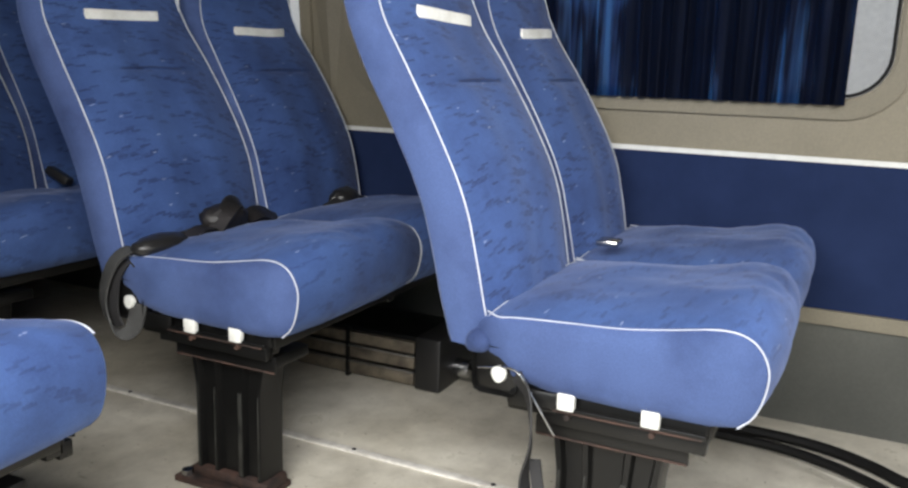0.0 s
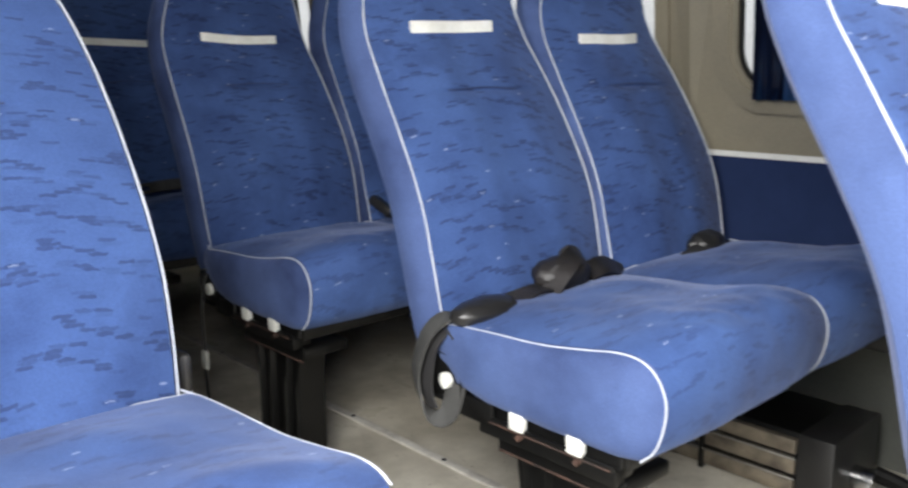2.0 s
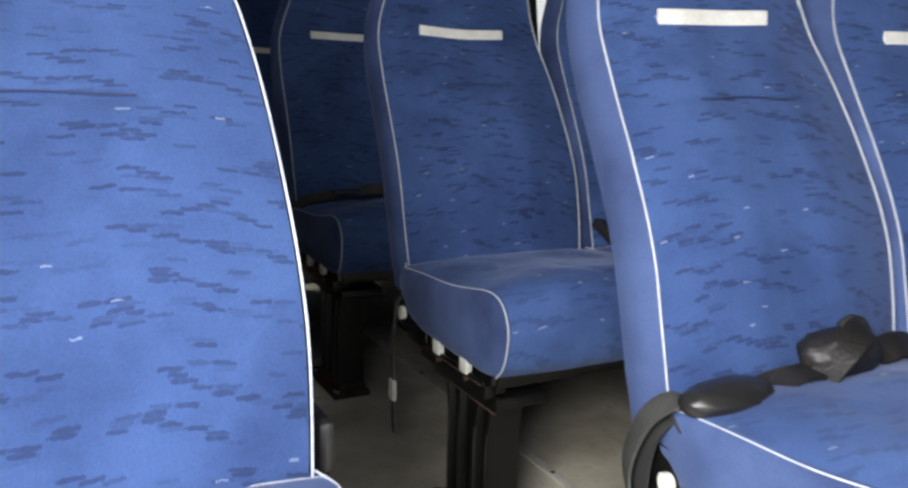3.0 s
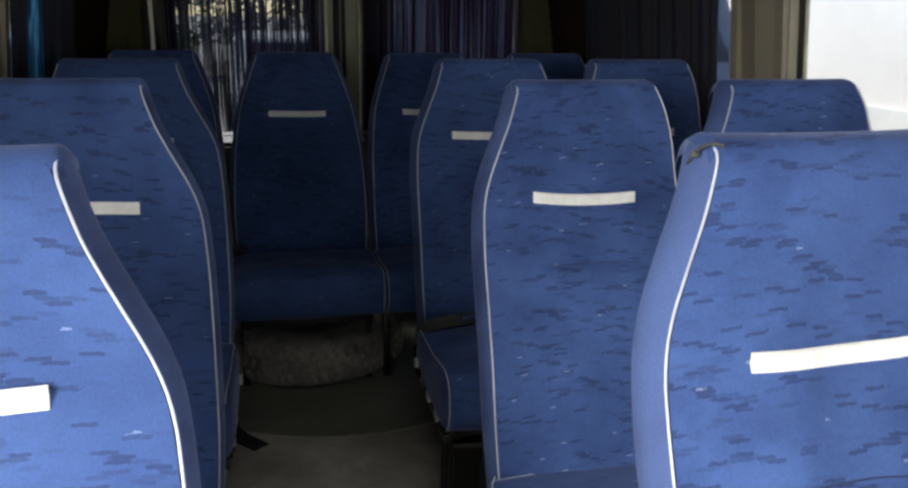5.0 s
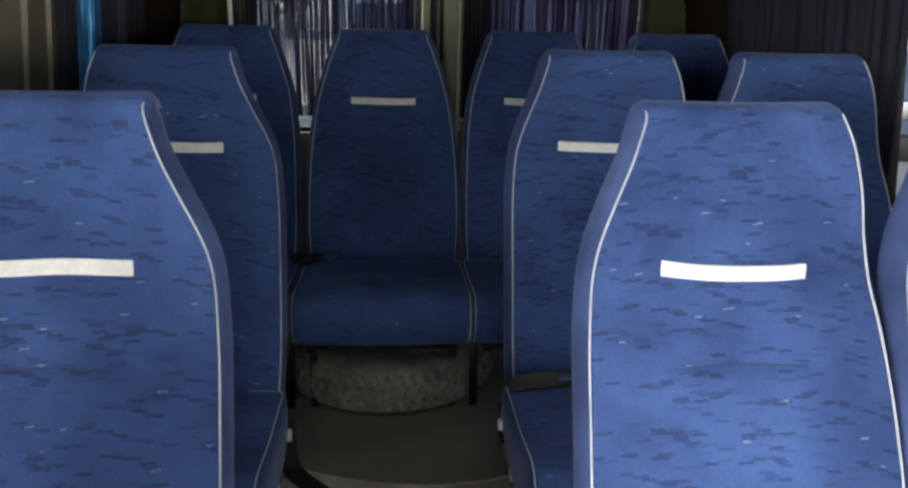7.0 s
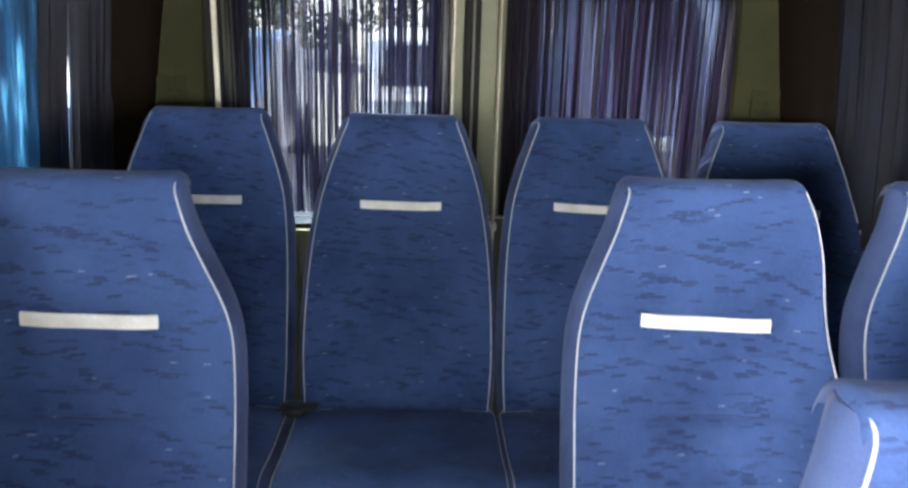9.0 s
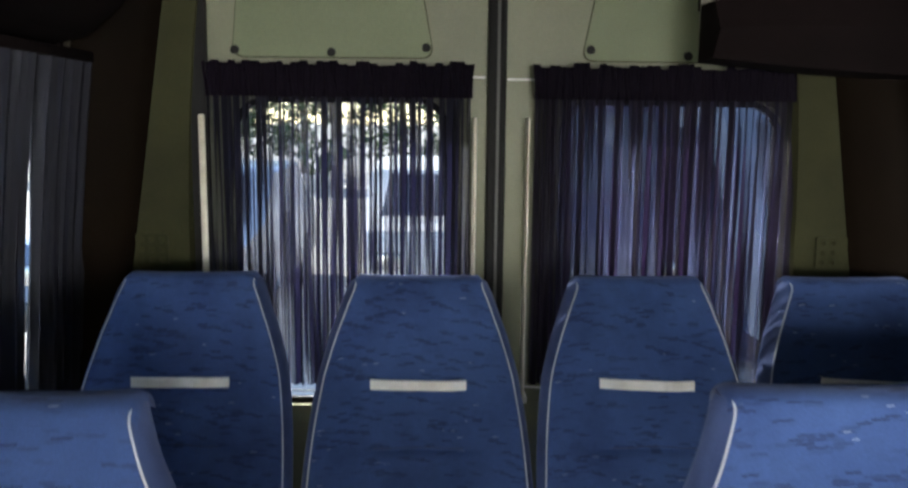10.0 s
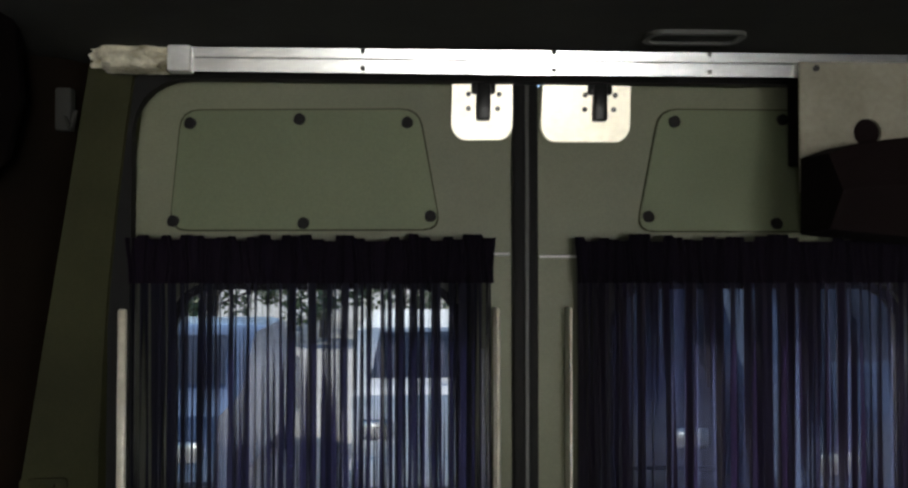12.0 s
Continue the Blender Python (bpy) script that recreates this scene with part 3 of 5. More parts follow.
def cushion_piping(hw, s, stop=0.0):
    """Piping along one side of the cushion, down to the height stop at its front."""
    edge = [(y, z) for y, z in cushion_edge() if y < -0.2 and (y > -0.53 or z > stop)]
    lead = [(-0.186, edge[0][1] + 0.003)]
    return tube([(s * (hw + (0.004 if k else -0.006)), y, z - (0.002 if 0.405 < z else 0.0)) for k, (y, z) in enumerate(lead + edge)], 0.0012, n=70)


def pedestal_meshes(parent, x, shift=0.0):
    """Pressed steel leg with ribs, top plate and rusty foot, moved along the bus by shift."""
    ys = [-0.47, -0.466, -0.458, -0.454, -0.43, -0.426, -0.418, -0.414, -0.371, -0.367, -0.359, -0.355, -0.331, -0.327, -0.319, -0.315]
    rows = []
    for z in (0.012, 0.19, 0.25):
        wide = 1.0 if z < 0.2 else 1.12
        edge = [(x + (-0.011 if (k % 4) in (1, 2) else 0.0), -0.3925 + (y + 0.3925) * wide * 0.96) for k, y in enumerate(ys)]
        rows.append([(a, y, z) for a, y in edge + [(x + 0.045, edge[-1][1]), (x + 0.045, edge[-1][1] - 0.008), (x + 0.008, edge[-1][1] - 0.008), (x + 0.008, edge[0][1] + 0.008), (x + 0.045, edge[0][1] + 0.008), (x + 0.045, edge[0][1])]])
    leg, grid = loft(rows, closed=True)
    leg.faces.new(grid[-1])
    ob = part("pedestal", leg, BLACK, parent, "black pressed steel leg")
    part("top_plate", box(x - 0.018, x + 0.08, -0.5, -0.295, 0.247, 0.268, 0.004), BLACK, ob)
    foot = box(x - 0.03, x + 0.06, -0.475, -0.28, 0.0, 0.012, 0.003)
    box(x - 0.014, x + 0.05, -0.476, -0.309, 0.01, 0.034, 0.008, foot)
    part("foot_plate", foot, RUST, ob, "rusty foot plate")
    for y in (-0.46, -0.3):
        part("foot_bolt", cylinder(0.011, 0.012, (x - 0.016, y, 0.016), seg=6), STEEL, ob)
    part("plate_lip", box(x - 0.022, x - 0.018, -0.505, -0.29, 0.243, 0.272, 0.0015), BLACK, ob)
    part("worn_edge", box(x - 0.0235, x - 0.0215, -0.503, -0.292, 0.243, 0.2465, 0.0008), RUST, ob, "edge rubbed down to brown metal")
    # Grey strips paint the highlights along the pressed ribs.
    for y, w in ((-0.419, 0.0042), (-0.4585, 0.0012), (-0.3635, 0.0014), (-0.3255, 0.0014)):
        part("rib_face", box(x - 0.0125, x - 0.0105, y - w, y + w, 0.036, 0.19, 0.0008), RIB_GLINT, ob, "grey strip painting the highlight on a rib")
    ob.location.y = shift


def seat_parts(parent, x, rng, hw=0.203, shared=None, tag=(0.0, 0.838), stop=0.0):
    """One seat's backrest and cushion at x across its thing."""
    meshes = shared
    if not meshes:
        meshes["panel"] = finish(back_panel(), "backrest", CLOTH)
        meshes["shell"] = finish(back_shell(), "back_shell", CLOTH_PLAIN)
        meshes["pipe"] = {s: finish(back_piping(s), "piping", PIPING) for s in (-1, 1)}
        meshes["seam"] = finish(tube([front(0.42 * (-1 + k / 6), 0.7325 + 0.0015 * math.cos(3 * (-1 + k / 6)))[:1] + (front(0.42 * (-1 + k / 6), 0.739)[1] - 0.001, 0.7325 + 0.0015 * math.cos(3 * (-1 + k / 6))) for k in range(13)], 0.0011, n=24, seg=6), "seam", SEAM_SHADE)
        meshes["top"] = finish(cushion_top(hw), "seat_cushion", CLOTH_WORN)
        meshes["side"] = finish(cushion_side(hw), "cushion_side", CLOTH_PLAIN)
        meshes["rpipe"] = finish(cushion_rear_piping(hw), "piping", PIPING)
        meshes["cpipe"] = {s: finish(cushion_piping(hw, s, stop), "piping", PIPING) for s in (-1, 1)}

    def put(name, me, up, label=""):
        ob = new(name, me)
        ob.parent = up
        if label:
            ob["label"] = label
        return ob

    back = put("backrest", meshes["panel"], parent, "blue backrest cloth with dark woven dashes")
    back.location = (x, 0, 0)
    put("back_shell", meshes["shell"], back, "plain blue cloth sides")
    for s in (-1, 1):
        put("piping", meshes["pipe"][s], back, "pale grey piping")
    put("seam", meshes["seam"], back, "short stitched seam with its shadow painted dark")
    part("label_tag", label_tag(rng, z0=tag[1], dx=tag[0]), LABEL, back, "blank white cloth strip on the headrest")
    cush = put("seat_cushion", meshes["top"], parent, "blue patterned seat cushion")
    cush.location = (x, 0, 0)
    put("cushion_side", meshes["side"], cush)
    for s in (-1, 1):
        put("piping", meshes["cpipe"][s], cush, "pale grey piping")
    put("piping", meshes["rpipe"], cush, "pale grey piping")


SHARED, SHARED_DOUBLE, SHARED_SINGLE = {}, {}, {}


def frame_parts(parent, x0, x1, outer, clips=(-0.352, -0.448)):
    """Black underframe, hinge brackets, white clips and bolts between x0 and x1; outer: the sides that carry clips."""
    fr = box(x0 + 0.02, x1 - 0.02, -0.505, -0.48, 0.285, 0.315, 0.004)
    box(x0 + 0.02, x1 - 0.02, -0.235, -0.21, 0.285, 0.315, 0.004, fr)
    for x in (x0 + 0.025, (x0 + x1) / 2, x1 - 0.025):
        box(x - 0.014, x + 0.014, -0.5, -0.22, 0.275, 0.312, 0.004, fr)
    part("seat_frame", fr, BLACK, parent, "black steel seat frame")
    for s in outer:
        x = x0 if s < 0 else x1
        br = box(x - 0.008, x + 0.004, -0.242, -0.172, 0.3, 0.37, 0.014)
        box(x - 0.006, x + 0.004, -0.3, -0.225, 0.286, 0.318, 0.006, br)
        bracket = part("hinge_bracket", br, BLACK, parent)
        part("bolt_cap", cylinder(0.0115, 0.012, (x + s * 0.01, -0.215, 0.333), "x", bevel=0.003), WHITE_PLASTIC, bracket, "white bolt cap")
        rail = box(min(x, x + s * 0.004) - 0.001, max(x, x + s * 0.004) + 0.001, -0.5, -0.27, 0.292, 0.3, 0.002)
        box(min(x - s * 0.02, x), max(x - s * 0.02, x), -0.5, -0.27, 0.27, 0.292, 0.002, rail)
        rail = part("side_rail", rail, BLACK, parent)
        part("worn_edge", box(x + s * 0.005 - 0.001, x + s * 0.005 + 0.001, -0.495, -0.275, 0.2915, 0.2945, 0.0008), RUST, rail, "edge rubbed down to brown metal")
        for y in clips:
            clip = box(x + s * 0.003 - 0.006, x + s * 0.003 + 0.006, y - 0.0125, y + 0.0125, 0.296, 0.321, 0.003)
            clip = part("clip", clip, WHITE_PLASTIC, parent, "white plastic clip")
            part("clip_bolt", cylinder(0.0042, 0.01, (x + s * 0.003, y - 0.003, 0.287), "x", seg=8), RUST, clip)


def double_seat(y, label, seed, tag=(-0.003, 0.83), clips=(-0.345, -0.442), leg=0.0, window_drop=0.008):
    rng = random.Random(seed)
    seat = thing("double_seat", (0, 0, 0), label, "bus seat", "double seats")
    HEAD_SHIFT[0] = 0.025
    for x, drop in ((0.0, 0.0), (0.41, window_drop)):
        seat_parts(seat, x, rng, shared=SHARED_DOUBLE, tag=(tag[0], tag[1] - drop))
    HEAD_SHIFT[0] = 0.0
    frame_parts(seat, -0.205, 0.615, (-1,), clips)
    pedestal_meshes(seat, -0.165, leg)
    part("wall_bracket", box(0.60, 0.652, -0.52, -0.24, 0.25, 0.284, 0.004), BLACK, seat)
    seat.matrix_world = pose(AISLE_X, y, 0)
    return seat


def single_seat(at, seed, tag=(0.001, 0.842)):
    rng = random.Random(seed)
    seat = thing("single_seat", (0, 0, 0), "blue single bus seat with pale piping beside the wall", "bus seat", "single seats")
    HEAD_SHIFT[0], SIDE_FULLNESS[0] = -0.034, 0.6
    seat_parts(seat, 0.0, rng, shared=SHARED_SINGLE, tag=tag, stop=0.43)
    HEAD_SHIFT[0], SIDE_FULLNESS[0] = 0.0, 1.0
    frame_parts(seat, -0.205, 0.205, (1,))
    pedestal_meshes(seat, 0.06)
    part("wall_bracket", box(-0.38, -0.16, -0.5, -0.26, 0.25, 0.28, 0.004), BLACK, seat)
    seat.matrix_world = pose(*at)
    return seat


ROWS_Y = [0.80, 1.50, 2.20, 2.895]
AISLE_X = 0.284
double_seat(ROWS_Y[0], "blue double bus seat with a black leg beside rubber hoses", 80, clips=(-0.312, -0.428), leg=0.028)
double_seat(ROWS_Y[1], "blue double bus seat with a black belt heaped on its cushion", 152, tag=(-0.007, 0.83), window_drop=0.012)
double_seat(ROWS_Y[2], "blue double bus seat with pale piping and a black leg", 221)
double_seat(ROWS_Y[3], "blue double bus seat with a loose belt end on it", 294, tag=(-0.001, 0.84), window_drop=0.0)
BACK_W[:] = SINGLE_W
single_seat((-0.508, 1.494, 0), 4)
single_seat((-0.541, 2.204, 0.004), 7, tag=(0.001, 0.832))
single_seat((-0.555, 2.87, 0), 9, tag=(-0.005, 0.841))


def rear_seat(seed):
    rng = random.Random(seed)
    seat = thing("rear_seat", (0, 0, 0), "blue rear bench seat before the curtained back doors", "bus seat", "rear seats")
    seat_parts(seat, 0.0, rng, hw=0.21, shared=SHARED, tag=(0.0, 0.832))
    frame_parts(seat, -0.2, 0.2, ())
    for x in (-0.19, 0.19):
        part("leg", box(x - 0.012, x + 0.012, -0.32, -0.25, 0.012, 0.28, 0.003), BLACK, seat)
    return seat


BACK_W[:] = REAR_W
for k, (x, z) in enumerate(((-0.617, -0.014), (-0.168, -0.02), (0.272, -0.02), (0.705, -0.02))):
    rear_seat(11 + k).matrix_world = pose(x, 3.669, z)

# ---- the bus body ----
WALL = 0.95


def lean(z):
    """How far the side walls lean in towards the roof."""
    return 0.085 * max(0.0, z - 0.6) + 0.1 * max(0.0, z - 1.2) ** 2


def structure(name, bm, mat, label, category, smooth=True):
    return tagged(part(name, bm, mat, None, "", smooth), label, category, "", "structure")


def side(s):
    """Place on a side wall: a along the bus, b up, c outwards."""
    return lambda a, b, c: (s * (WALL - lean(b) + c), a, b)


floor = structure("floor", box(-0.97, 0.97, -1.7, 4.05, -0.05, 0.0, 0), FLOOR_MAT, "worn grey-beige vinyl floor", "floor", False)
structure("floor_trim", box(0.339, 0.359, -0.4, 3.2, 0.0, 0.0045, 0.001), STRIP, "scuffed aluminium joint strip on the floor", "trim")
for k, y in enumerate(np.arange(-0.2, 3.1, 0.3)):
    part("screw", cylinder(0.005, 0.002, (0.349, y, 0.005), seg=10), STEEL, bpy.data.objects["floor_trim"])

# side walls: lower panel, ledge, carpet band, trim line and the window panel above
RIGHT_WINDOWS = [(0.125, 1.355), (1.54, 2.61), (2.855, 3.885)]
LEFT_WINDOWS = [(3.27, 3.93)]
DOOR_Y0, DOOR_Y1 = -0.72, 0.94
for s, name in ((1, "east"), (-1, "west")):
    spans = [(-1.7, 4.0)] if s > 0 else [(-1.7, DOOR_Y0), (DOOR_Y1, 4.0)]
    for y0, y1 in spans:
        structure("wall_%s_lower" % name, slab([(y0, 0), (y1, 0), (y1, 0.236), (y0, 0.236)], [], 0.05, side(s)), GREY_PANEL, "grey lower wall panel", "wall", False)
        structure("wall_%s_ledge" % name, slab([(y0, 0.236), (y1, 0.236), (y1, 0.268), (y0, 0.268)], [], 0.062, lambda a, b, c, s=s: side(s)(a, b, c - 0.012)), BEIGE, "pale ledge along the wall", "trim", False)
        structure("wall_%s_carpet" % name, slab([(y0, 0.268), (y1, 0.268), (y1, 0.58), (y0, 0.58)], [], 0.05, side(s)), CARPET, "blue carpeted wall band", "wall", False)
        structure("wall_%s_line" % name, slab([(y0, 0.58), (y1, 0.58), (y1, 0.591), (y0, 0.591)], [], 0.056, lambda a, b, c, s=s: side(s)(a, b, c - 0.006)), TRIM_WHITE, "white trim line on the wall", "trim", False)


def wall_strip(name, s, y0, y1, z0=0.591, z1=1.78, hole=None):
    """Upper wall between y0 and y1, in bands so that it leans, with a window opening."""
    if hole:
        h0, h1, hz0, hz1 = hole
        loop = rounded(h0, h1, hz0, hz1, 0.09)
        bm = slab([(y0, z0), (y1, z0), (y1, z1), (y0, z1)], [loop], 0.05, side(s))
        bmesh.ops.subdivide_edges(bm, edges=[e for e in bm.edges if e.calc_length() > 0.9], cuts=2)
    else:
        rows = []
        zs = [z0 + (z1 - z0) * k / 8 for k in range(9)]
        P = side(s)
        rows = [[P(y0, z, 0), P(y1, z, 0), P(y1, z, 0.05), P(y0, z, 0.05)] for z in zs]
        bm, grid = loft(rows, closed=True)
        bm.faces.new(grid[0])
        bm.faces.new(grid[-1])
    return structure(name, bm, BEIGE, "beige plastic side wall panel", "wall", False)


def window(name, s, y0, y1, z0, z1, label):
    """Frame lip and pane in a side wall opening."""
    w = thing(name, (0, 0, 0), label, "window", "", "structure")
    P = side(s)
    part("window_frame", loop_band(rounded(y0 - 0.04, y1 + 0.04, z0 - 0.042, z1 + 0.042, 0.125), rounded(y0 - 0.006, y1 + 0.006, z0 - 0.006, z1 + 0.006, 0.096), -0.012, lambda a, b, c: P(a, b, c)), BEIGE, w, "beige moulded window frame")
    part("window_seal", loop_band(rounded(y0 + 0.001, y1 - 0.001, z0 + 0.001, z1 - 0.001, 0.089), rounded(y0 + 0.008, y1 - 0.008, z0 + 0.008, z1 - 0.008, 0.083), 0.012, lambda a, b, c: P(a, b, c + 0.022)), RUBBER, w)
    pane = part("pane", slab(rounded(y0 + 0.003, y1 - 0.003, z0 + 0.003, z1 - 0.003, 0.085), [], 0.004, lambda a, b, c: P(a, b, c + 0.034)), GLASS, w, "", False)
    pane.visible_shadow = s < 0
    return w


WZ0, WZ1 = 0.712, 1.38
cuts = [-1.7, 0.02, 1.45, 2.73, 4.0]
wall_strip("wall_east_front", 1, cuts[0], cuts[1], hole=(-1.3, -0.4, 0.78, 1.34))
window("window_5", 1, -1.3, -0.4, 0.78, 1.34, "side window of the driver's cab")
for k, (y0, y1) in enumerate(RIGHT_WINDOWS):
    wall_strip("wall_east_bay_%d" % (k + 1), 1, cuts[k + 1], cuts[k + 2], hole=(y0, y1, WZ0, WZ1))
    window("window_%d" % (k + 1), 1, y0, y1, WZ0, WZ1, "side window with rounded corners in a beige panel")
wall_strip("wall_west_front", -1, -1.7, DOOR_Y0)
wall_strip("wall_west_door_head", -1, DOOR_Y0, DOOR_Y1, 1.66)
wall_strip("wall_west_middle", -1, DOOR_Y1, 3.1)
wall_strip("wall_west_bay", -1, 3.1, 4.0, hole=(*LEFT_WINDOWS[0], WZ0, WZ1))
window("window_4", -1, *LEFT_WINDOWS[0], WZ0, WZ1, "side window behind dark curtains")

# front bulkhead with the windscreen opening
front_wall = slab([(-0.97, -0.05), (0.97, -0.05), (0.97, 1.78), (-0.97, 1.78)], [rounded(-0.75, 0.8, 0.6, 1.4, 0.1)], 0.05, lambda a, b, c: (a, -1.7 - c, b))
structure("wall_front", front_wall, GREY_PANEL, "plain grey front of the cabin with the windscreen opening", "wall", False)

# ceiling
# Unseen opening in the roof, added to hold the overhead fill light.
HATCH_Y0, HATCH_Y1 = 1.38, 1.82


def ceiling_piece(bm, k0, k1, y0, y1):
    rows = []
    for k in range(k0, k1 + 1):
        u = -1 + k / 6
        z = 1.722 - 0.03 * abs(u) ** 4
        rows.append([(u * 0.95, y0, z), (u * 0.95, y1, z), (u * 0.95, y1, 1.83), (u * 0.95, y0, 1.83)])
    bm, grid = loft(rows, bm, closed=True)
    bm.faces.new(grid[0])
    bm.faces.new(grid[-1])
    return bm


bm = ceiling_piece(bmesh.new(), 0, 12, -1.75, HATCH_Y0)
ceiling_piece(bm, 0, 12, HATCH_Y1, 4.03)
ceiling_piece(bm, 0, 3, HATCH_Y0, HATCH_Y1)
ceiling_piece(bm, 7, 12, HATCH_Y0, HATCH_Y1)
structure("ceiling", bm, HEADLINER, "dark grey headliner", "ceiling")
hatch = thing("added_hatch", (-0.158, 1.6, 1.721), "frosted roof hatch, unseen, added to let fill light in", "roof hatch", "", "structure")
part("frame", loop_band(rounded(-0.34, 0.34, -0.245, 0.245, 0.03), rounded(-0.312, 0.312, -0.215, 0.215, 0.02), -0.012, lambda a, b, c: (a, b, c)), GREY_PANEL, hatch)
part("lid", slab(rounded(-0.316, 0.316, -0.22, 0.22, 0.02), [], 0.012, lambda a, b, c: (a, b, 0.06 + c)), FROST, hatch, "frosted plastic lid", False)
vent = thing("roof_vent", (0.222, 3.81, 1.721), "grey recessed grip in the headliner", "vent")
part("frame", loop_band(rounded(-0.072, 0.072, -0.032, 0.032, 0.022), rounded(-0.063, 0.063, -0.022, 0.022, 0.016), -0.006, lambda a, b, c: (a, b, c)), GREY_PANEL, vent)
part("cover", box(-0.062, 0.062, -0.021, 0.021, -0.003, 0.0, 0.001), HEADLINER, vent)

# ---- rear doors ----
REAR = 4.0


door_outer = rounded(-0.66, 0.70, -0.02, 1.704, 0.1)
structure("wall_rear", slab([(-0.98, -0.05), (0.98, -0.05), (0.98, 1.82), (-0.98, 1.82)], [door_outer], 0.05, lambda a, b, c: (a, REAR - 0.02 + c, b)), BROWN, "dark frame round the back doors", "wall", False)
structure("door_seal", loop_band(rounded(-0.662, 0.702, -0.02, 1.706, 0.1), rounded(-0.627, 0.672, 0.01, 1.684, 0.085), -0.022, lambda a, b, c: (a, REAR - 0.018 + c, b)), RUBBER, "black rubber door seal", "trim")


def back_door(name, x0, x1, wx0, wx1, screws, latch, panel):
    d = thing(name, (0, 0, 0), "closed back door with a beige inner panel and a curtained window", "door", "", "structure")
    part("door_panel", slab(rounded(x0, x1, 0.0, 1.698, 0.03), [rounded(wx0, wx1, 0.655, 1.362, 0.075)], 0.05, lambda a, b, c: (a, REAR + 0.004 + c, b)), DOOR_PANEL, d, "", False)
    pane = part("pane", slab(rounded(wx0 - 0.01, wx1 + 0.01, 0.645, 1.372, 0.08), [], 0.004, lambda a, b, c: (a, REAR + 0.04 + c, b)), GLASS, d, "", False)
    pane.visible_shadow = False
    part("pane_seal", loop_band(rounded(wx0 - 0.004, wx1 + 0.004, 0.651, 1.366, 0.078), rounded(wx0 + 0.014, wx1 - 0.014, 0.669, 1.348, 0.062), 0.012, lambda a, b, c: (a, REAR + 0.02 + c, b)), RUBBER, d)
    trim = part("trim_panel", slab(panel, [], 0.006, lambda a, b, c: (a, REAR - 0.002 + c, b)), TRIM_PANEL, d, "greenish trim panel", False)
    shadow_gap = [(a + (0.0025 if a > sum(q[0] for q in panel) / len(panel) else -0.0025), b + (0.0025 if b > 1.53 else -0.0025)) for a, b in panel]
    part("panel_gap", slab(shadow_gap, [], 0.003, lambda a, b, c: (a, REAR + 0.0015 + c, b)), PILLAR, d, "", False)
    for x, z in screws:
        sc = cylinder(0.0095, 0.008, (x, REAR - 0.004, z), "y", bevel=0.002)
        part("screw", sc, RUBBER, trim, "black trim fastener")
    lx0, lx1, lz0 = latch
    body = slab([(lx0 + 0.002, 1.684)] + [(lx0 + 0.024 - 0.024 * math.cos(a), lz0 + 0.03 - 0.03 * math.sin(a)) for a in (0.1 + 1.47 * k / 8 for k in range(9))] + [(lx1 - 0.024 + 0.024 * math.sin(a), lz0 + 0.03 - 0.03 * math.cos(a)) for a in (1.47 * k / 8 for k in range(9))] + [(lx1 - 0.002, 1.684)], [], 0.012, lambda a, b, c: (a, REAR - 0.004 + c - 0.16 * (b - lz0), b))
    plate = part("latch_plate", body, LATCH, d, "cream plastic latch surround", False)
    mid = -0.07 if x0 < 0 else 0.122
    part("latch", box(mid - 0.011, mid + 0.011, REAR - 0.03, REAR - 0.004, 1.625, 1.688, 0.003), BLACK, plate, "black door latch")
    part("latch_head", box(mid - 0.02, mid + 0.02, REAR - 0.026, REAR - 0.004, 1.668, 1.69, 0.004), BLACK, plate)
    for dx, dz in ((-0.024, 1.645), (-0.024, 1.668), (0.024, 1.645), (0.026, 1.668)):
        part("rivet", cylinder(0.0045, 0.004, (mid + dx, REAR - 0.005 - 0.16 * (dz - lz0), dz), "y", seg=10), STEEL, plate)
    return d


PANEL_W = softened([(-0.578, 1.446), (-0.14, 1.448), (-0.176, 1.645), (-0.56, 1.64)], 0.03)
PANEL_E = softened([(0.188, 1.446), (0.63, 1.446), (0.61, 1.648), (0.228, 1.648)], 0.03)
back_door("door_1", -0.642, -0.018, -0.585, -0.1, [(-0.546, 1.619), (-0.37, 1.627), (-0.194, 1.623), (-0.572, 1.46), (-0.363, 1.457), (-0.156, 1.469)], (-0.122, -0.02, 1.595), PANEL_W)
back_door("door_2", 0.018, 0.69, 0.143, 0.652, [(0.251, 1.628), (0.206, 1.469), (0.434, 1.632), (0.423, 1.458), (0.6, 1.63)], (0.026, 0.175, 1.593), PANEL_E)
seam = box(-0.021, 0.0, REAR - 0.016, REAR + 0.02, 0.0, 1.692, 0.005)
box(0.006, 0.021, REAR - 0.012, REAR + 0.02, 0.0, 1.692, 0.004, seam)
structure("door_seam", seam, RUBBER, "black rubber seal between the back doors", "trim")
structure("door_seam_strip", box(-0.002, 0.008, REAR - 0.008, REAR + 0.02, 0.0, 1.692, 0.002), GREY_PANEL, "grey strip in the door joint", "trim")

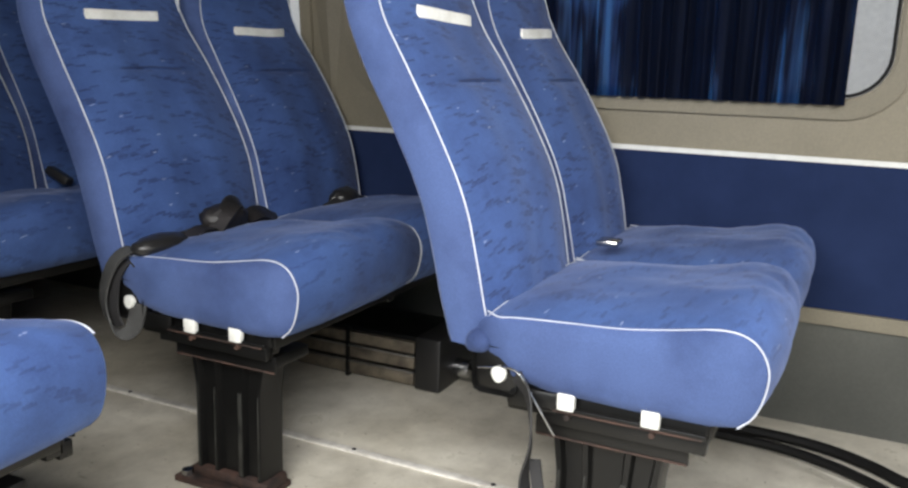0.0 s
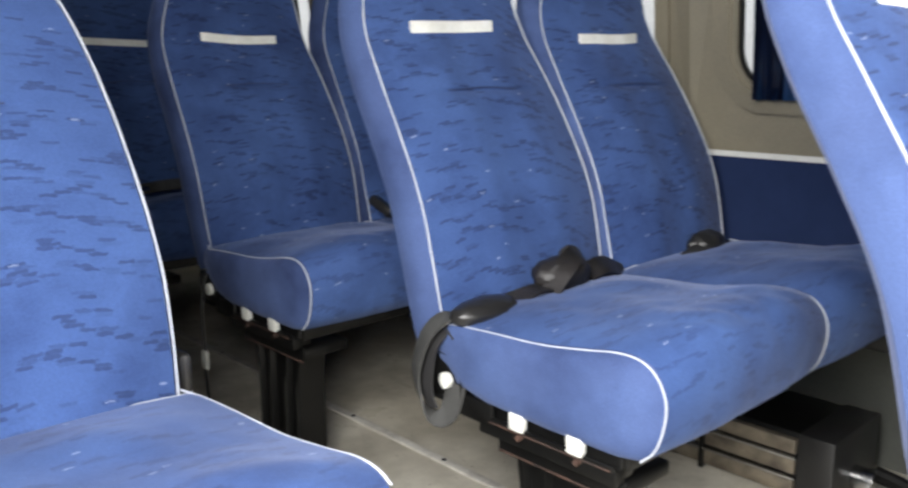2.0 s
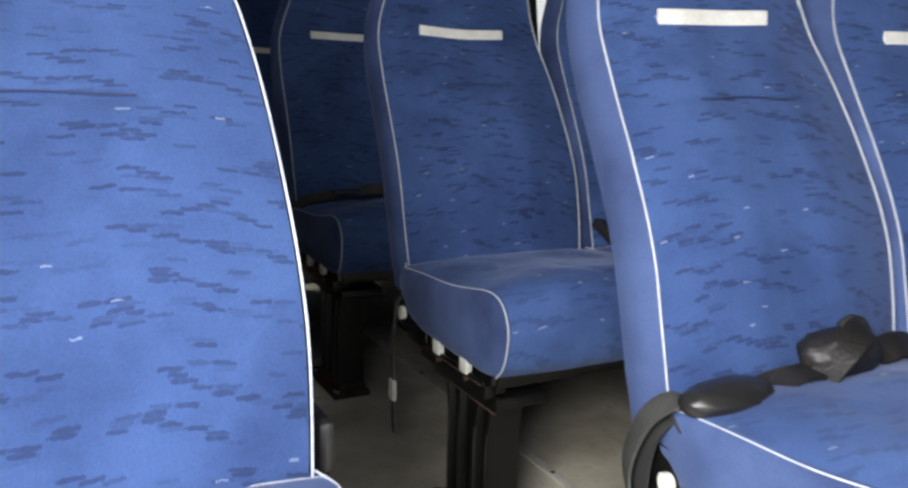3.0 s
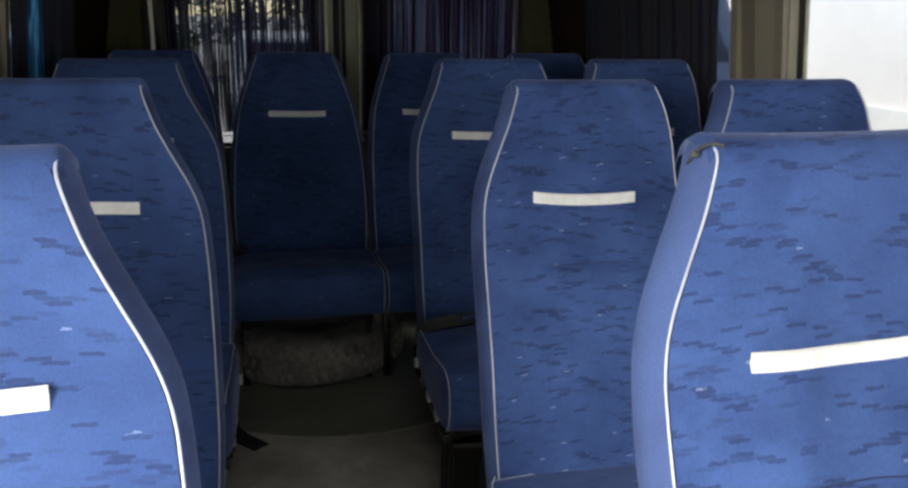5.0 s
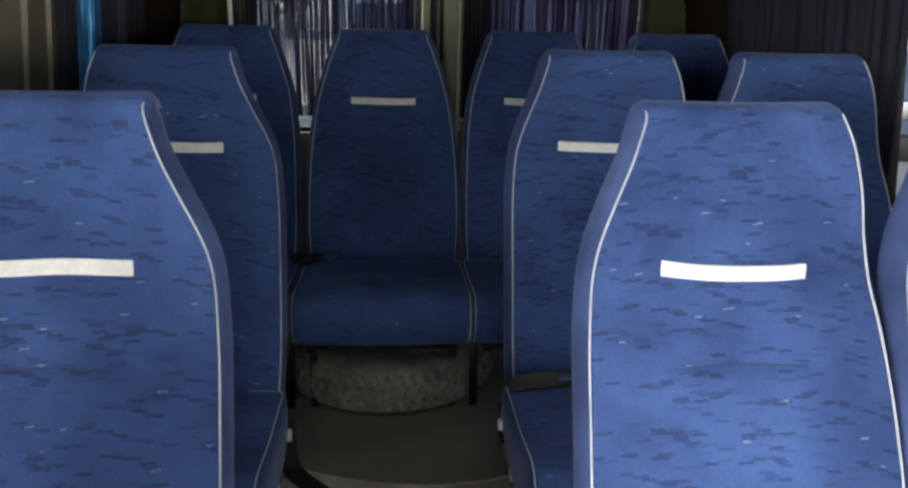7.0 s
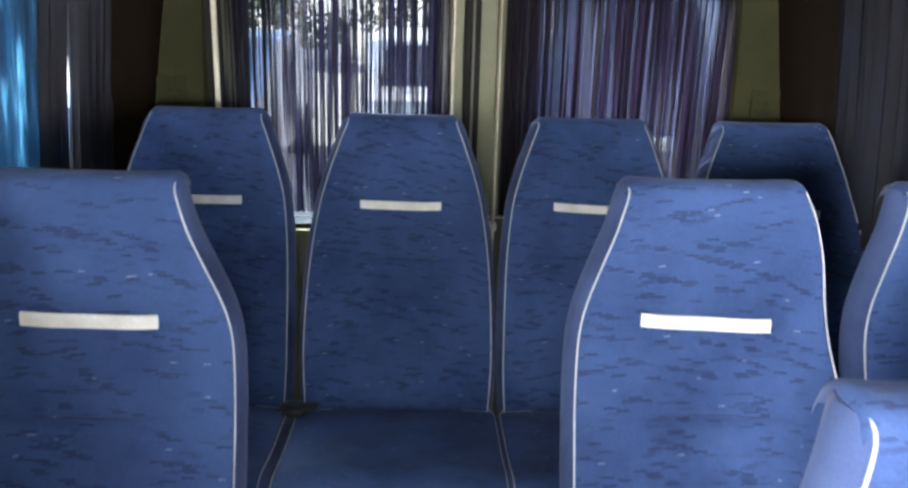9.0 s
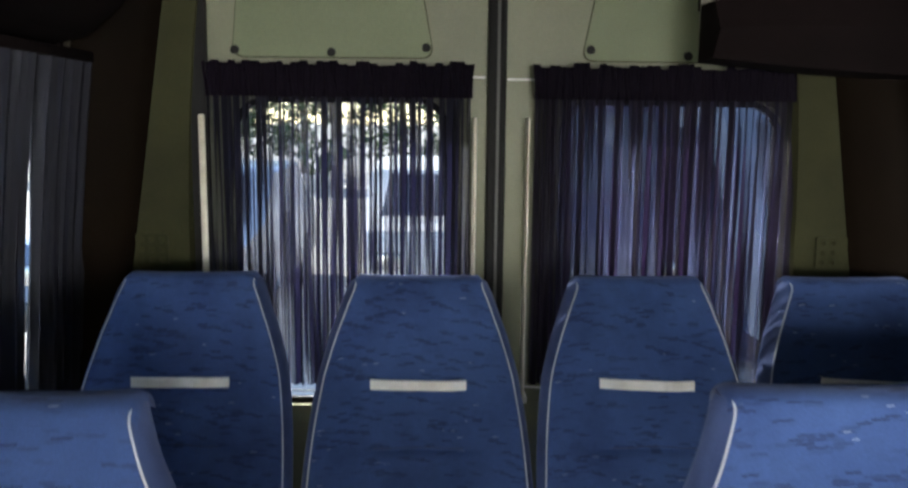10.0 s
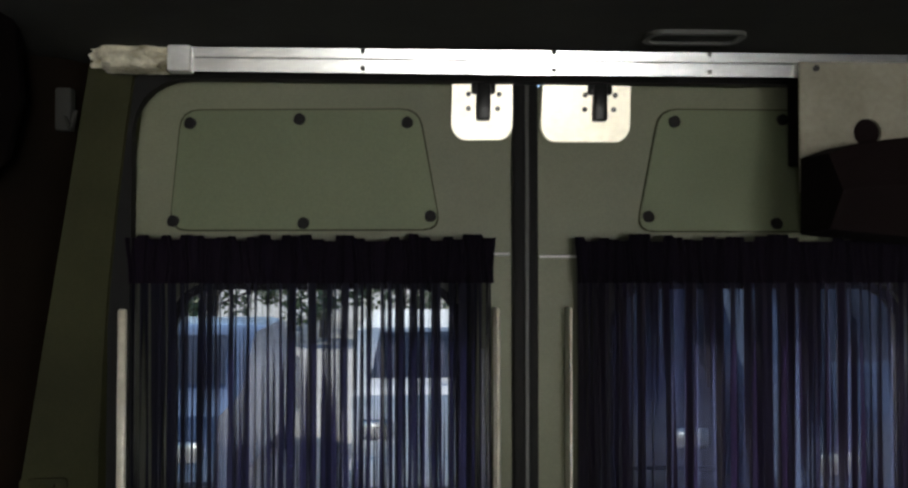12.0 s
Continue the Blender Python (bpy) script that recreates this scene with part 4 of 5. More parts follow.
for x0, x1, lip in ((-0.646, -0.632, CREAM), (-0.052, -0.045, CREAM), (0.066, 0.071, CREAM), (0.68, 0.697, CREAM)):
    structure("door_lip", box(x0, x1, REAR - 0.045, REAR + 0.003, 0.02, 1.32, 0.004), lip, "pale lip beside the door window", "trim")

bar = thing("header_bar", (0, 0, 0), "bright aluminium rail over the back doors", "rail")
prof = [(3.887, 1.679), (3.886, 1.684), (3.8832, 1.698), (3.885, 1.701), (3.8823, 1.715), (3.975, 1.72), (3.975, 1.716), (3.894, 1.712), (3.892, 1.681)]
bm, grid = loft([[(x, y, z) for y, z in prof] for x in (-0.547, 0.0, 0.72)], closed=True)
bm.faces.new(grid[0])
bm.faces.new(grid[-1])
part("rail", bm, ALU, bar, "bright aluminium rail", False)
part("end_piece", box(-0.549, -0.515, 3.874, 3.9, 1.677, 1.716, 0.003), WHITE_PLASTIC, bar)
for x in (-0.26, 0.03, 0.27, 0.6):
    for z in (1.685, 1.711):
        part("screw", cylinder(0.0038, 0.006, (x, 3.882, z), "y", seg=10), STEEL, bar)


def rear_pillar(name, s):
    """Leaning corner trim beside the back doors, with a stepped edge and a small grille."""
    P = thing(name, (0, 0, 0), "beige corner pillar trim with a small drilled grille", "pillar", "", "structure")
    rows = []
    for k in range(15):
        z = 1.72 * k / 14
        inn = 0.665 - 0.05 * max(0, (z - 1.0) / 0.7) ** 2
        out = 0.80 - 0.15 * max(0, (z - 0.9))
        rows.append([(s * x, y, z) for x, y in ((inn - 0.004, 3.985), (inn + 0.008, 3.955), (inn + 0.03, 3.945), (out - 0.015, 3.93), (out, 3.925), (out + 0.012, 3.99))])
    bm, grid = loft(rows, closed=True)
    bm.faces.new(grid[0])
    bm.faces.new(grid[-1])
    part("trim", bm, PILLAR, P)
    rows = []
    for k in range(15):
        z = 1.70 * k / 14
        out = 0.80 - 0.15 * max(0, (z - 0.9))
        rows.append([(s * x, y, z) for x, y in ((out, 3.945), (out + 0.03, 3.9), (out + 0.11, 3.87), (0.952 - lean(z), 3.86), (0.955 - lean(z), 3.98), (out, 3.98))])
    bm, grid = loft(rows, closed=True)
    bm.faces.new(grid[0])
    bm.faces.new(grid[-1])
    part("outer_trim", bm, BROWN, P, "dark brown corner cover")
    gx = s * 0.745
    g = part("grille", slab(rounded(-0.035, 0.035, -0.035, 0.035, 0.006), [rounded(a - 0.006, a + 0.006, b - 0.006, b + 0.006, 0.004, 2) for a in (-0.022, 0, 0.022) for b in (-0.022, 0, 0.022)], 0.006, lambda a, b, c: (gx + a, 3.928 + c, 1.03 + b)), PILLAR, P, "small drilled grille, darkened like the pillar", False)
    return P


rear_pillar("pillar_west", -1)
rear_pillar("pillar_east", 1)

foam = crumpled((-0.61, 3.912, 1.705), (0.056, 0.03, 0.03), 3, 0.5, 2.2)
torn = part("torn_padding", foam, FOAM)
tagged(torn, "torn yellowish foam padding above the corner pillar", "padding")

# air unit plate and dark roof trim at the corner
unit = thing("air_unit", (0, 0, 0), "cream end plate of an overhead air unit with a round hole", "air unit")
part("plate", slab([(0.407, 1.5), (0.9, 1.5), (0.9, 1.7), (0.407, 1.7)], [[(0.512 + 0.022 * math.cos(a), 1.592 + 0.022 * math.sin(a)) for a in (2 * math.pi * k / 20 for k in range(20))]], 0.006, lambda a, b, c: (a, 3.872 + c, b)), AIR_PLATE, unit, "", False)
part("casing", box(0.43, 0.92, 3.882, 3.97, 1.55, 1.7, 0.004), DARK_TRIM, unit)
part("screw", cylinder(0.005, 0.004, (0.432, 3.871, 1.69), "y", seg=10), PLASTIC_BLACK, unit)
rows = []
for k in range(13):
    a = math.pi * k / 12
    top = 1.547 + 0.05 * (k / 12) ** 0.5
    x = 0.405 + 0.49 * k / 12
    low = 1.435 - 0.03 * math.sin(a / 2)
    rows.append([(x, 3.87, low), (x, 3.78, low + 0.005), (x, 3.74, (low + top) / 2), (x, 3.78, top), (x, 3.868, top + 0.004)])
bm, grid = loft(rows, closed=True)
bm.faces.new(grid[0])
bm.faces.new(grid[-1])
part("padded_cover", bm, DARK_TRIM, unit, "dark padded cover below the plate")


def roof_duct(s, x_in, z_low, y1):
    """Dark padded duct along the edge of the roof."""
    rows = []
    for y in (-1.6, 0.5, 2.0, y1 - 0.06, y1 - 0.015, y1):
        f = 1.0 if y < y1 - 0.05 else (0.93 if y < y1 else 0.8)
        sec = [(0.87, z_low), (x_in + 0.09, z_low + 0.02), (x_in + 0.02, z_low + 0.08), (x_in, z_low + 0.17), (x_in + 0.01, 1.715), (0.87, 1.715)]
        rows.append([(s * (0.87 + (a - 0.87) * f), y, 1.715 + (b - 1.715) * f) for a, b in sec])
    bm, grid = loft(rows, closed=True)
    bm.faces.new(grid[0])
    bm.faces.new(grid[-1])
    ob = part("roof_duct", bm, DARK_TRIM)
    return tagged(ob, "dark padded duct along the roof edge", "duct", "", "structure")


roof_duct(-1, 0.70, 1.44, 3.8)
roof_duct(1, 0.74, 1.44, 3.72)
hook = thing("coat_hook", (-0.702, 3.888, 1.62), "small dull grey plastic coat hook on the corner cover", "hook")
part("hook_plate", box(-0.012, 0.012, -0.008, 0.012, -0.032, 0.032, 0.004), HEADLINER, hook)
part("hook_arm", tube([(0.004, -0.006, -0.012), (0.022, -0.03, -0.032), (0.032, -0.04, -0.008)], 0.0032, n=12), HEADLINER, hook)

# ---- curtains ----


def curtain_mesh(place, a0, a1, b0, b1, pleats, depth, seed, edge=0.0, ragged=0.0):
    """A pleated sheet from a0 to a1 and b0 to b1; edge: how far the last side tapers."""
    rng = random.Random(seed)
    n = pleats * 8
    ph = [rng.uniform(0, 6.28) for _ in range(6)]
    rows = []
    m = 14
    tops = [rng.uniform(-1, 1) for _ in range(pleats + 2)]
    for j in range(m + 1):
        v = j / m
        row = []
        for k in range(n + 1):
            u = k / n
            a = a0 + (a1 - a0) * u + edge * (1 - v) * u
            w = math.sin(2 * math.pi * pleats * u + 1.4 * math.sin(9 * u + ph[0]) + 0.4 * math.sin(23 * u + ph[1] + v))
            w += 0.5 * math.sin(2 * math.pi * pleats * 1.63 * u + ph[2] + 1.2 * v)
            a += 0.0025 * math.sin(40 * u + ph[3] + 3 * v)
            gather = 0.55 + 0.45 * abs(2 * v - 1)
            b = b0 + (b1 - b0) * v
            if j == m:
                b += ragged * tops[int(u * pleats)]
            row.append(place(a, b, depth * w * 0.5 * gather))
        rows.append(row)
    bm = loft(rows)[0]
    return bm


def curtain(name, place, a0, a1, b0, b1, pleats, depth, mat, seed, label, band=0.0, edge=0.0, group="curtains"):
    c = thing(name, (0, 0, 0), label, "curtain", group)
    part("cloth", curtain_mesh(place, a0, a1, b0, b1, pleats, depth, seed, edge), mat, c)
    if band:
        part("heading", curtain_mesh(lambda a, b, d: place(a, b, d - 0.012), a0 - 0.003, a1 + 0.003, b1 - band, b1 + 0.012, pleats, depth * 0.5, seed + 1, edge, 0.007), PELMET, c, "dark gathered heading")
    return c


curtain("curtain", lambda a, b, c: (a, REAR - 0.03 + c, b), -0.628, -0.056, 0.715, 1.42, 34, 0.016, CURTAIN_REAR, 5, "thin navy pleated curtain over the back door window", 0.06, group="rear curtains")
curtain("curtain", lambda a, b, c: (a, REAR - 0.03 + c, b), 0.08, 0.668, 0.715, 1.42, 34, 0.016, CURTAIN_REAR_DIM, 9, "thin navy pleated curtain over the back door window", 0.06, group="rear curtains")
rod = thing("curtain_rod", (0, 0, 0), "thin steel curtain wire across the back doors", "curtain rod")
part("wire", tube([(-0.64, REAR - 0.03, 1.408), (-0.3, REAR - 0.034, 1.404), (-0.026, REAR - 0.006, 1.407)], 0.0022, n=12), TRIM_WHITE, rod)
part("wire", tube([(0.024, REAR - 0.006, 1.403), (0.3, REAR - 0.034, 1.402), (0.69, REAR - 0.03, 1.404)], 0.0022, n=12), TRIM_WHITE, rod)
rod2 = thing("curtain_rod", (0, 0, 0), "thin steel curtain wire under the back door windows", "curtain rod")
part("wire", tube([(-0.64, REAR - 0.03, 0.705), (-0.3, REAR - 0.034, 0.702), (-0.026, REAR - 0.006, 0.704)], 0.002, n=12), TRIM_WHITE, rod2)
part("wire", tube([(0.024, REAR - 0.006, 0.704), (0.3, REAR - 0.034, 0.702), (0.69, REAR - 0.03, 0.705)], 0.002, n=12), TRIM_WHITE, rod2)


def east(a, b, c):
    return (WALL - lean(b) - 0.035 + c, a, b)


def west(a, b, c):
    return (-(WALL - lean(b) - 0.035 + c), a, b)


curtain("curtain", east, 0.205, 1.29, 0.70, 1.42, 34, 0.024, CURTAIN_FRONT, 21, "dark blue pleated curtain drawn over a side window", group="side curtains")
curtain("curtain", east, 1.552, 1.86, 0.70, 1.42, 16, 0.03, CURTAIN_SHADED, 22, "dark blue side curtain pushed partly open", group="side curtains")
curtain("curtain", east, 2.878, 3.83, 0.70, 1.42, 30, 0.024, CURTAIN_SHADED, 23, "dark blue pleated curtain drawn over a side window", edge=0.0, group="side curtains")
# The lit strip between dark ones stands for daylight glowing through the curtain.
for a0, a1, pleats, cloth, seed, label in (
        (3.2, 3.3, 5, CURTAIN_SHADED, 28, "dark blue side curtain hanging beside a gap"),
        (3.305, 3.48, 6, CURTAIN_LIT, 24, "blue side curtain in the daylit copy of the cloth"),
        (3.485, 3.625, 7, CURTAIN_SHADED, 29, "dark blue side curtain hanging beside a gap"),
        (3.665, 3.98, 14, CURTAIN_SHADED, 25, "dark blue side curtain hanging beside a gap")):
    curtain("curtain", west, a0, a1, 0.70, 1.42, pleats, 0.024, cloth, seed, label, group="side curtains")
for s, name in ((1, "east"), (-1, "west")):
    r = thing("curtain_rail", (0, 0, 0), "dark curtain rail above the side windows", "curtain rail")
    x = s * (WALL - lean(1.43) - 0.035)
    y0 = 0.1 if s > 0 else 3.2
    part("rail", box(x - 0.012, x + 0.012, y0, 3.97, 1.42, 1.442, 0.003), DARK_TRIM, r)
    for y in np.arange(y0 + 0.1, 3.95, 0.45):
        part("bracket", box(min(x, x + s * 0.04), max(x, x + s * 0.04), y - 0.01, y + 0.01, 1.438, 1.452, 0.002), DARK_TRIM, r)

# ---- things on the floor ----
heater = thing("floor_heater", (0.70, 1.0, 0), "black and metal floor heater under a double seat", "heater")
part("casing", box(0.012, 0.2, 0.0, 0.40, 0.0, 0.125, 0.006), BLACK, heater)
part("end_cap", box(-0.002, 0.2, -0.012, 0.055, 0.0, 0.13, 0.006), PLASTIC_BLACK, heater)
for z in (0.022, 0.062, 0.1):
    part("fin_plate", box(0.0, 0.016, 0.058, 0.40, z - 0.014, z + 0.014, 0.003), HEATER_METAL, heater, "tarnished metal slat")
for z in (0.042, 0.081):
    part("edge_rail", box(-0.006, 0.01, 0.055, 0.405, z - 0.0025, z + 0.0025, 0.001), STEEL, heater)
part("divider", box(-0.006, 0.014, 0.235, 0.245, 0.0, 0.12, 0.002), BLACK, heater)

hose = thing("heater_hose", (0, 0, 0), "black rubber hoses along the foot of the wall", "hose")
part("hose", tube([(0.84, 0.98, 0.03), (0.83, 0.7, 0.022), (0.8, 0.45, 0.022), (0.802, 0.266, 0.022), (0.785, 0.16, 0.022), (0.745, 0.08, 0.022), (0.69, 0.01, 0.022), (0.63, -0.1, 0.022), (0.6, -0.35, 0.022)], 0.012, n=60), RUBBER, hose)
part("hose", tube([(0.82, 0.96, 0.05), (0.79, 0.7, 0.022), (0.755, 0.45, 0.022), (0.745, 0.26, 0.022), (0.715, 0.16, 0.022), (0.668, 0.08, 0.022), (0.61, 0.01, 0.022), (0.56, -0.1, 0.022), (0.54, -0.35, 0.022)], 0.0105, n=60), RUBBER, hose)
part("fitting", cylinder(0.022, 0.04, (0.79, 0.97, 0.04), "y", bevel=0.004), STEEL, hose)

tyre = thing("spare_tyre", (-0.155, 3.575, 0.0045), "dusty spare tyre lying flat under the rear seats", "tyre")
sec = [(0.19, 0.03), (0.2, 0.01), (0.25, 0.0), (0.29, 0.012), (0.308, 0.035), (0.31, 0.08), (0.308, 0.13), (0.29, 0.153), (0.25, 0.165), (0.2, 0.155), (0.19, 0.135), (0.185, 0.08)]
rows = [[(r * math.cos(a), r * math.sin(a), z) for r, z in sec] for a in (2 * math.pi * k / 64 for k in range(65))]
bm = loft(rows, closed=True)[0]
bmesh.ops.remove_doubles(bm, verts=bm.verts, dist=1e-5)
body = part("carcass", bm, TYRE_DUST, tyre)
lug = box(-0.007, 0.007, -0.004, 0.006, -0.024, 0.024, 0.002)
lug_me = finish(lug, "tread_block", TYRE_DUST)
for k in range(56):
    for j, z in enumerate((0.045, 0.083, 0.12)):
        a = 2 * math.pi * (k + 0.5 * (j % 2)) / 56
        if math.sin(a) > 0.35:
            continue
        b = new("tread_block", lug_me)
        b.parent = body
        b.matrix_basis = Matrix.Translation((0.311 * math.cos(a), 0.311 * math.sin(a), z)) @ Matrix.Rotation(a + math.pi / 2, 4, "Z") @ Matrix.Rotation(0.35 * (1 if j % 2 else -1), 4, "Y") @ Matrix.Diagonal((1, 1, 0.62, 1))
part("rim", cylinder(0.186, 0.05, (0, 0, 0.07), seg=40, bevel=0.008), BLACK, tyre)

# Thin dark sheet in place of the curved shadow on the floor.
shade_sheet = slab([(-0.05 + 0.63 * math.cos(a), 3.6 + 0.63 * math.sin(a)) for a in (math.pi * (1.12 + 0.76 * k / 40) for k in range(41))] + [(0.45, 3.95), (-0.6, 3.95)], [], 0.004, lambda a, b, c: (a, b, c + 0.0005))
tagged(part("rubber_mat", shade_sheet, FLOOR_SHADE, None, "", False), "dark curved sheet standing in for shade round the spare tyre", "mat")

strap = ribbon([(-0.4, 3.07, 0.12), (-0.395, 3.05, 0.03), (-0.375, 3.02, 0.006), (-0.31, 2.945, 0.004)], 0.05, (1, 0.75, 0), 0.003)
tagged(part("floor_strap", strap, WEBBING), "loose black strap end hanging onto the floor", "strap")

# ---- seat belts ----


def buckle(at, turn):
    bm = box(-0.016, 0.016, -0.034, 0.034, -0.011, 0.011, 0.006)
    bmesh.ops.transform(bm, matrix=Matrix.Translation(at) @ turn, verts=bm.verts)
    return bm


def lap_belt(x, y):
    """A lap belt: webbing heaped where cushion and backrest meet, a buckle, a rolled pouch, and a loop hanging beside the hinge."""
    b = thing("seat_belt", (x, y, 0), "black lap belt heaped at the back of a blue cushion", "seat belt", "seat belts")
    part("webbing", ribbon([(-0.215, -0.215, 0.405), (-0.17, -0.23, 0.416), (-0.12, -0.235, 0.424), (-0.07, -0.222, 0.424), (-0.02, -0.225, 0.428), (0.06, -0.21, 0.428), (0.14, -0.212, 0.428), (0.215, -0.2, 0.414)], 0.036, (0.1, 1, 0.5), 0.003, twist=30), WEBBING, b)
    cover = part("buckle", crumpled((-0.16, -0.236, 0.427), (0.06, 0.03, 0.02), 2, 0.1, 0.7), PLASTIC_BLACK, b, "glossy black plastic buckle cover")
    part("tongue", box(-0.1, -0.062, -0.262, -0.238, 0.424, 0.4285, 0.0015), STEEL, cover, "bright steel tongue")
    part("tongue_slot", box(-0.092, -0.076, -0.2625, -0.25, 0.4283, 0.4292, 0.0003), PLASTIC_BLACK, cover)
    roll = part("rolled_pouch", crumpled((0.028, -0.222, 0.446), (0.058, 0.034, 0.03), 8, 0.16, 0.95), POUCH, b, "dusty dark rolled pouch of webbing")
    part("pouch_flap", ribbon([(-0.028, -0.246, 0.434), (-0.005, -0.25, 0.462), (0.03, -0.24, 0.478), (0.066, -0.228, 0.47), (0.084, -0.226, 0.444)], 0.034, (0.15, 1, 0.5), 0.004, twist=18), POUCH, roll)
    part("pouch_tip", crumpled((0.05, -0.215, 0.475), (0.016, 0.014, 0.013), 5, 0.2, 1.0), WEBBING, roll)
    part("folded_webbing", ribbon([(-0.085, -0.228, 0.424), (-0.06, -0.238, 0.44), (-0.03, -0.236, 0.437), (-0.012, -0.23, 0.428)], 0.032, (0.3, 1, 0.3), 0.004, twist=-25), POUCH, b, "dusty fold of webbing")
    part("loose_end", ribbon([(0.09, -0.218, 0.436), (0.125, -0.222, 0.444), (0.165, -0.212, 0.436), (0.205, -0.2, 0.42), (0.226, -0.198, 0.41)], 0.036, (0.15, 1, 0.6), 0.005, twist=20), POUCH, b, "dusty loose end of webbing")
    part("hanging_loop", ribbon([(-0.19, -0.225, 0.418), (-0.212, -0.212, 0.424), (-0.228, -0.19, 0.4), (-0.233, -0.172, 0.355), (-0.231, -0.168, 0.32), (-0.228, -0.18, 0.29), (-0.224, -0.205, 0.278), (-0.218, -0.224, 0.29), (-0.212, -0.232, 0.33)], 0.032, (0.25, 1, 0.15), 0.003, twist=25), WEBBING_GREY, b, "worn grey loop of webbing")
    part("inner_strand", ribbon([(-0.205, -0.21, 0.415), (-0.222, -0.19, 0.38), (-0.225, -0.182, 0.32), (-0.22, -0.19, 0.285)], 0.03, (0.1, 1, 0.2), 0.003), WEBBING, b)
    return b


lap_belt(AISLE_X, ROWS_Y[1])
for y, s in ((ROWS_Y[0], 2), (ROWS_Y[3], 3)):
    b = thing("seat_belt", (AISLE_X, y, 0), "black lap belt hanging beside the seat hinge", "seat belt", "seat belts")
    if s == 2:
        part("webbing", ribbon([(-0.214, -0.24, 0.335), (-0.224, -0.262, 0.31), (-0.227, -0.27, 0.25), (-0.223, -0.262, 0.19), (-0.229, -0.272, 0.13), (-0.222, -0.262, 0.07), (-0.222, -0.266, 0.02)], 0.024, (0.5, 1, 0), 0.003, twist=150, n=50), WEBBING, b)
        part("doubled_strap", ribbon([(-0.22, -0.275, 0.22), (-0.232, -0.29, 0.15), (-0.228, -0.285, 0.08), (-0.222, -0.27, 0.025)], 0.018, (0.2, 1, 0), 0.003, twist=-60), WEBBING, b)
        part("wire_loop", tube([(-0.21, -0.18, 0.335), (-0.222, -0.24, 0.345), (-0.225, -0.27, 0.31), (-0.218, -0.3, 0.26)], 0.0018, n=24), STEEL, b)
        part("tongue", box(0.19, 0.235, -0.265, -0.225, 0.446, 0.456, 0.003), STEEL, b, "bright steel buckle between the cushions")
        part("cuff", crumpled((-0.203, -0.178, 0.372), (0.02, 0.02, 0.019), 6, 0.15, 0.9), CLOTH_PLAIN, b, "blue cloth tucked round the hinge")
    else:
        part("webbing", ribbon([(-0.215, -0.2, 0.40), (-0.18, -0.24, 0.437), (-0.08, -0.25, 0.452), (0.02, -0.245, 0.458), (0.15, -0.23, 0.452)], 0.034, (0, 1, 0.4), 0.003, twist=40), WEBBING_GREY, b)
        part("tongue", box(-0.12, -0.05, -0.275, -0.25, 0.452, 0.462, 0.002), STEEL, b, "bright steel belt tongue")
b = thing("seat_belt", (AISLE_X + 0.425, ROWS_Y[1], 0), "black belt buckle at the back of a window seat cushion", "seat belt", "seat belts")
part("buckle", crumpled((0.03, -0.222, 0.434), (0.05, 0.028, 0.024), 15, 0.2, 1.0), PLASTIC_BLACK, b)
part("webbing", ribbon([(-0.07, -0.245, 0.424), (-0.02, -0.24, 0.432), (0.05, -0.222, 0.444), (0.12, -0.205, 0.428), (0.155, -0.2, 0.415)], 0.032, (0.1, 1, 0.4), 0.004), WEBBING, b)
part("tongue", box(-0.085, -0.045, -0.265, -0.24, 0.425, 0.43, 0.002), STEEL, b, "bright steel tongue")
b = thing("seat_belt", (AISLE_X, ROWS_Y[2], 0), "black belt buckle between two blue cushions", "seat belt", "seat belts")
part("buckle", buckle((0.212, -0.235, 0.455), Euler((0.5, 0.2, 0.3)).to_matrix().to_4x4()), PLASTIC_BLACK, b)
part("webbing", ribbon([(-0.212, -0.2, 0.36), (-0.226, -0.21, 0.345), (-0.23, -0.205, 0.29), (-0.228, -0.2, 0.2)], 0.012, (0.2, 1, 0), 0.003), WEBBING_GREY, b)
part("tongue", box(-0.233, -0.224, -0.212, -0.19, 0.165, 0.205, 0.003), WHITE_PLASTIC, b, "pale belt tongue")
part("lower_end", ribbon([(-0.228, -0.2, 0.17), (-0.228, -0.2, 0.13), (-0.224, -0.195, 0.1)], 0.014, (0.2, 1, 0), 0.003), WEBBING, b)
b = thing("seat_belt", (-0.5145, 1.494, 0), "black belt stalk beside a single seat", "seat belt", "seat belts")
part("stalk", ribbon([(0.215, -0.2, 0.33), (0.222, -0.16, 0.36), (0.224, -0.13, 0.41)], 0.03, (0, 0.6, -1), 0.006), WEBBING, b)
part("buckle", box(0.216, 0.232, -0.16, -0.1, 0.395, 0.445, 0.006), PLASTIC_BLACK, b)

b = thing("seat_belt", (-0.168, 3.669, 0), "black lap belt end on the corner of a rear cushion", "seat belt", "seat belts")
part("webbing", ribbon([(-0.25, -0.18, 0.33), (-0.235, -0.205, 0.4), (-0.21, -0.225, 0.418), (-0.165, -0.235, 0.424)], 0.034, (0.4, 1, 0), 0.003), WEBBING, b)
part("buckle", crumpled((-0.218, -0.225, 0.412), (0.03, 0.026, 0.014), 4, 0.4, 1.2), PLASTIC_BLACK, b)
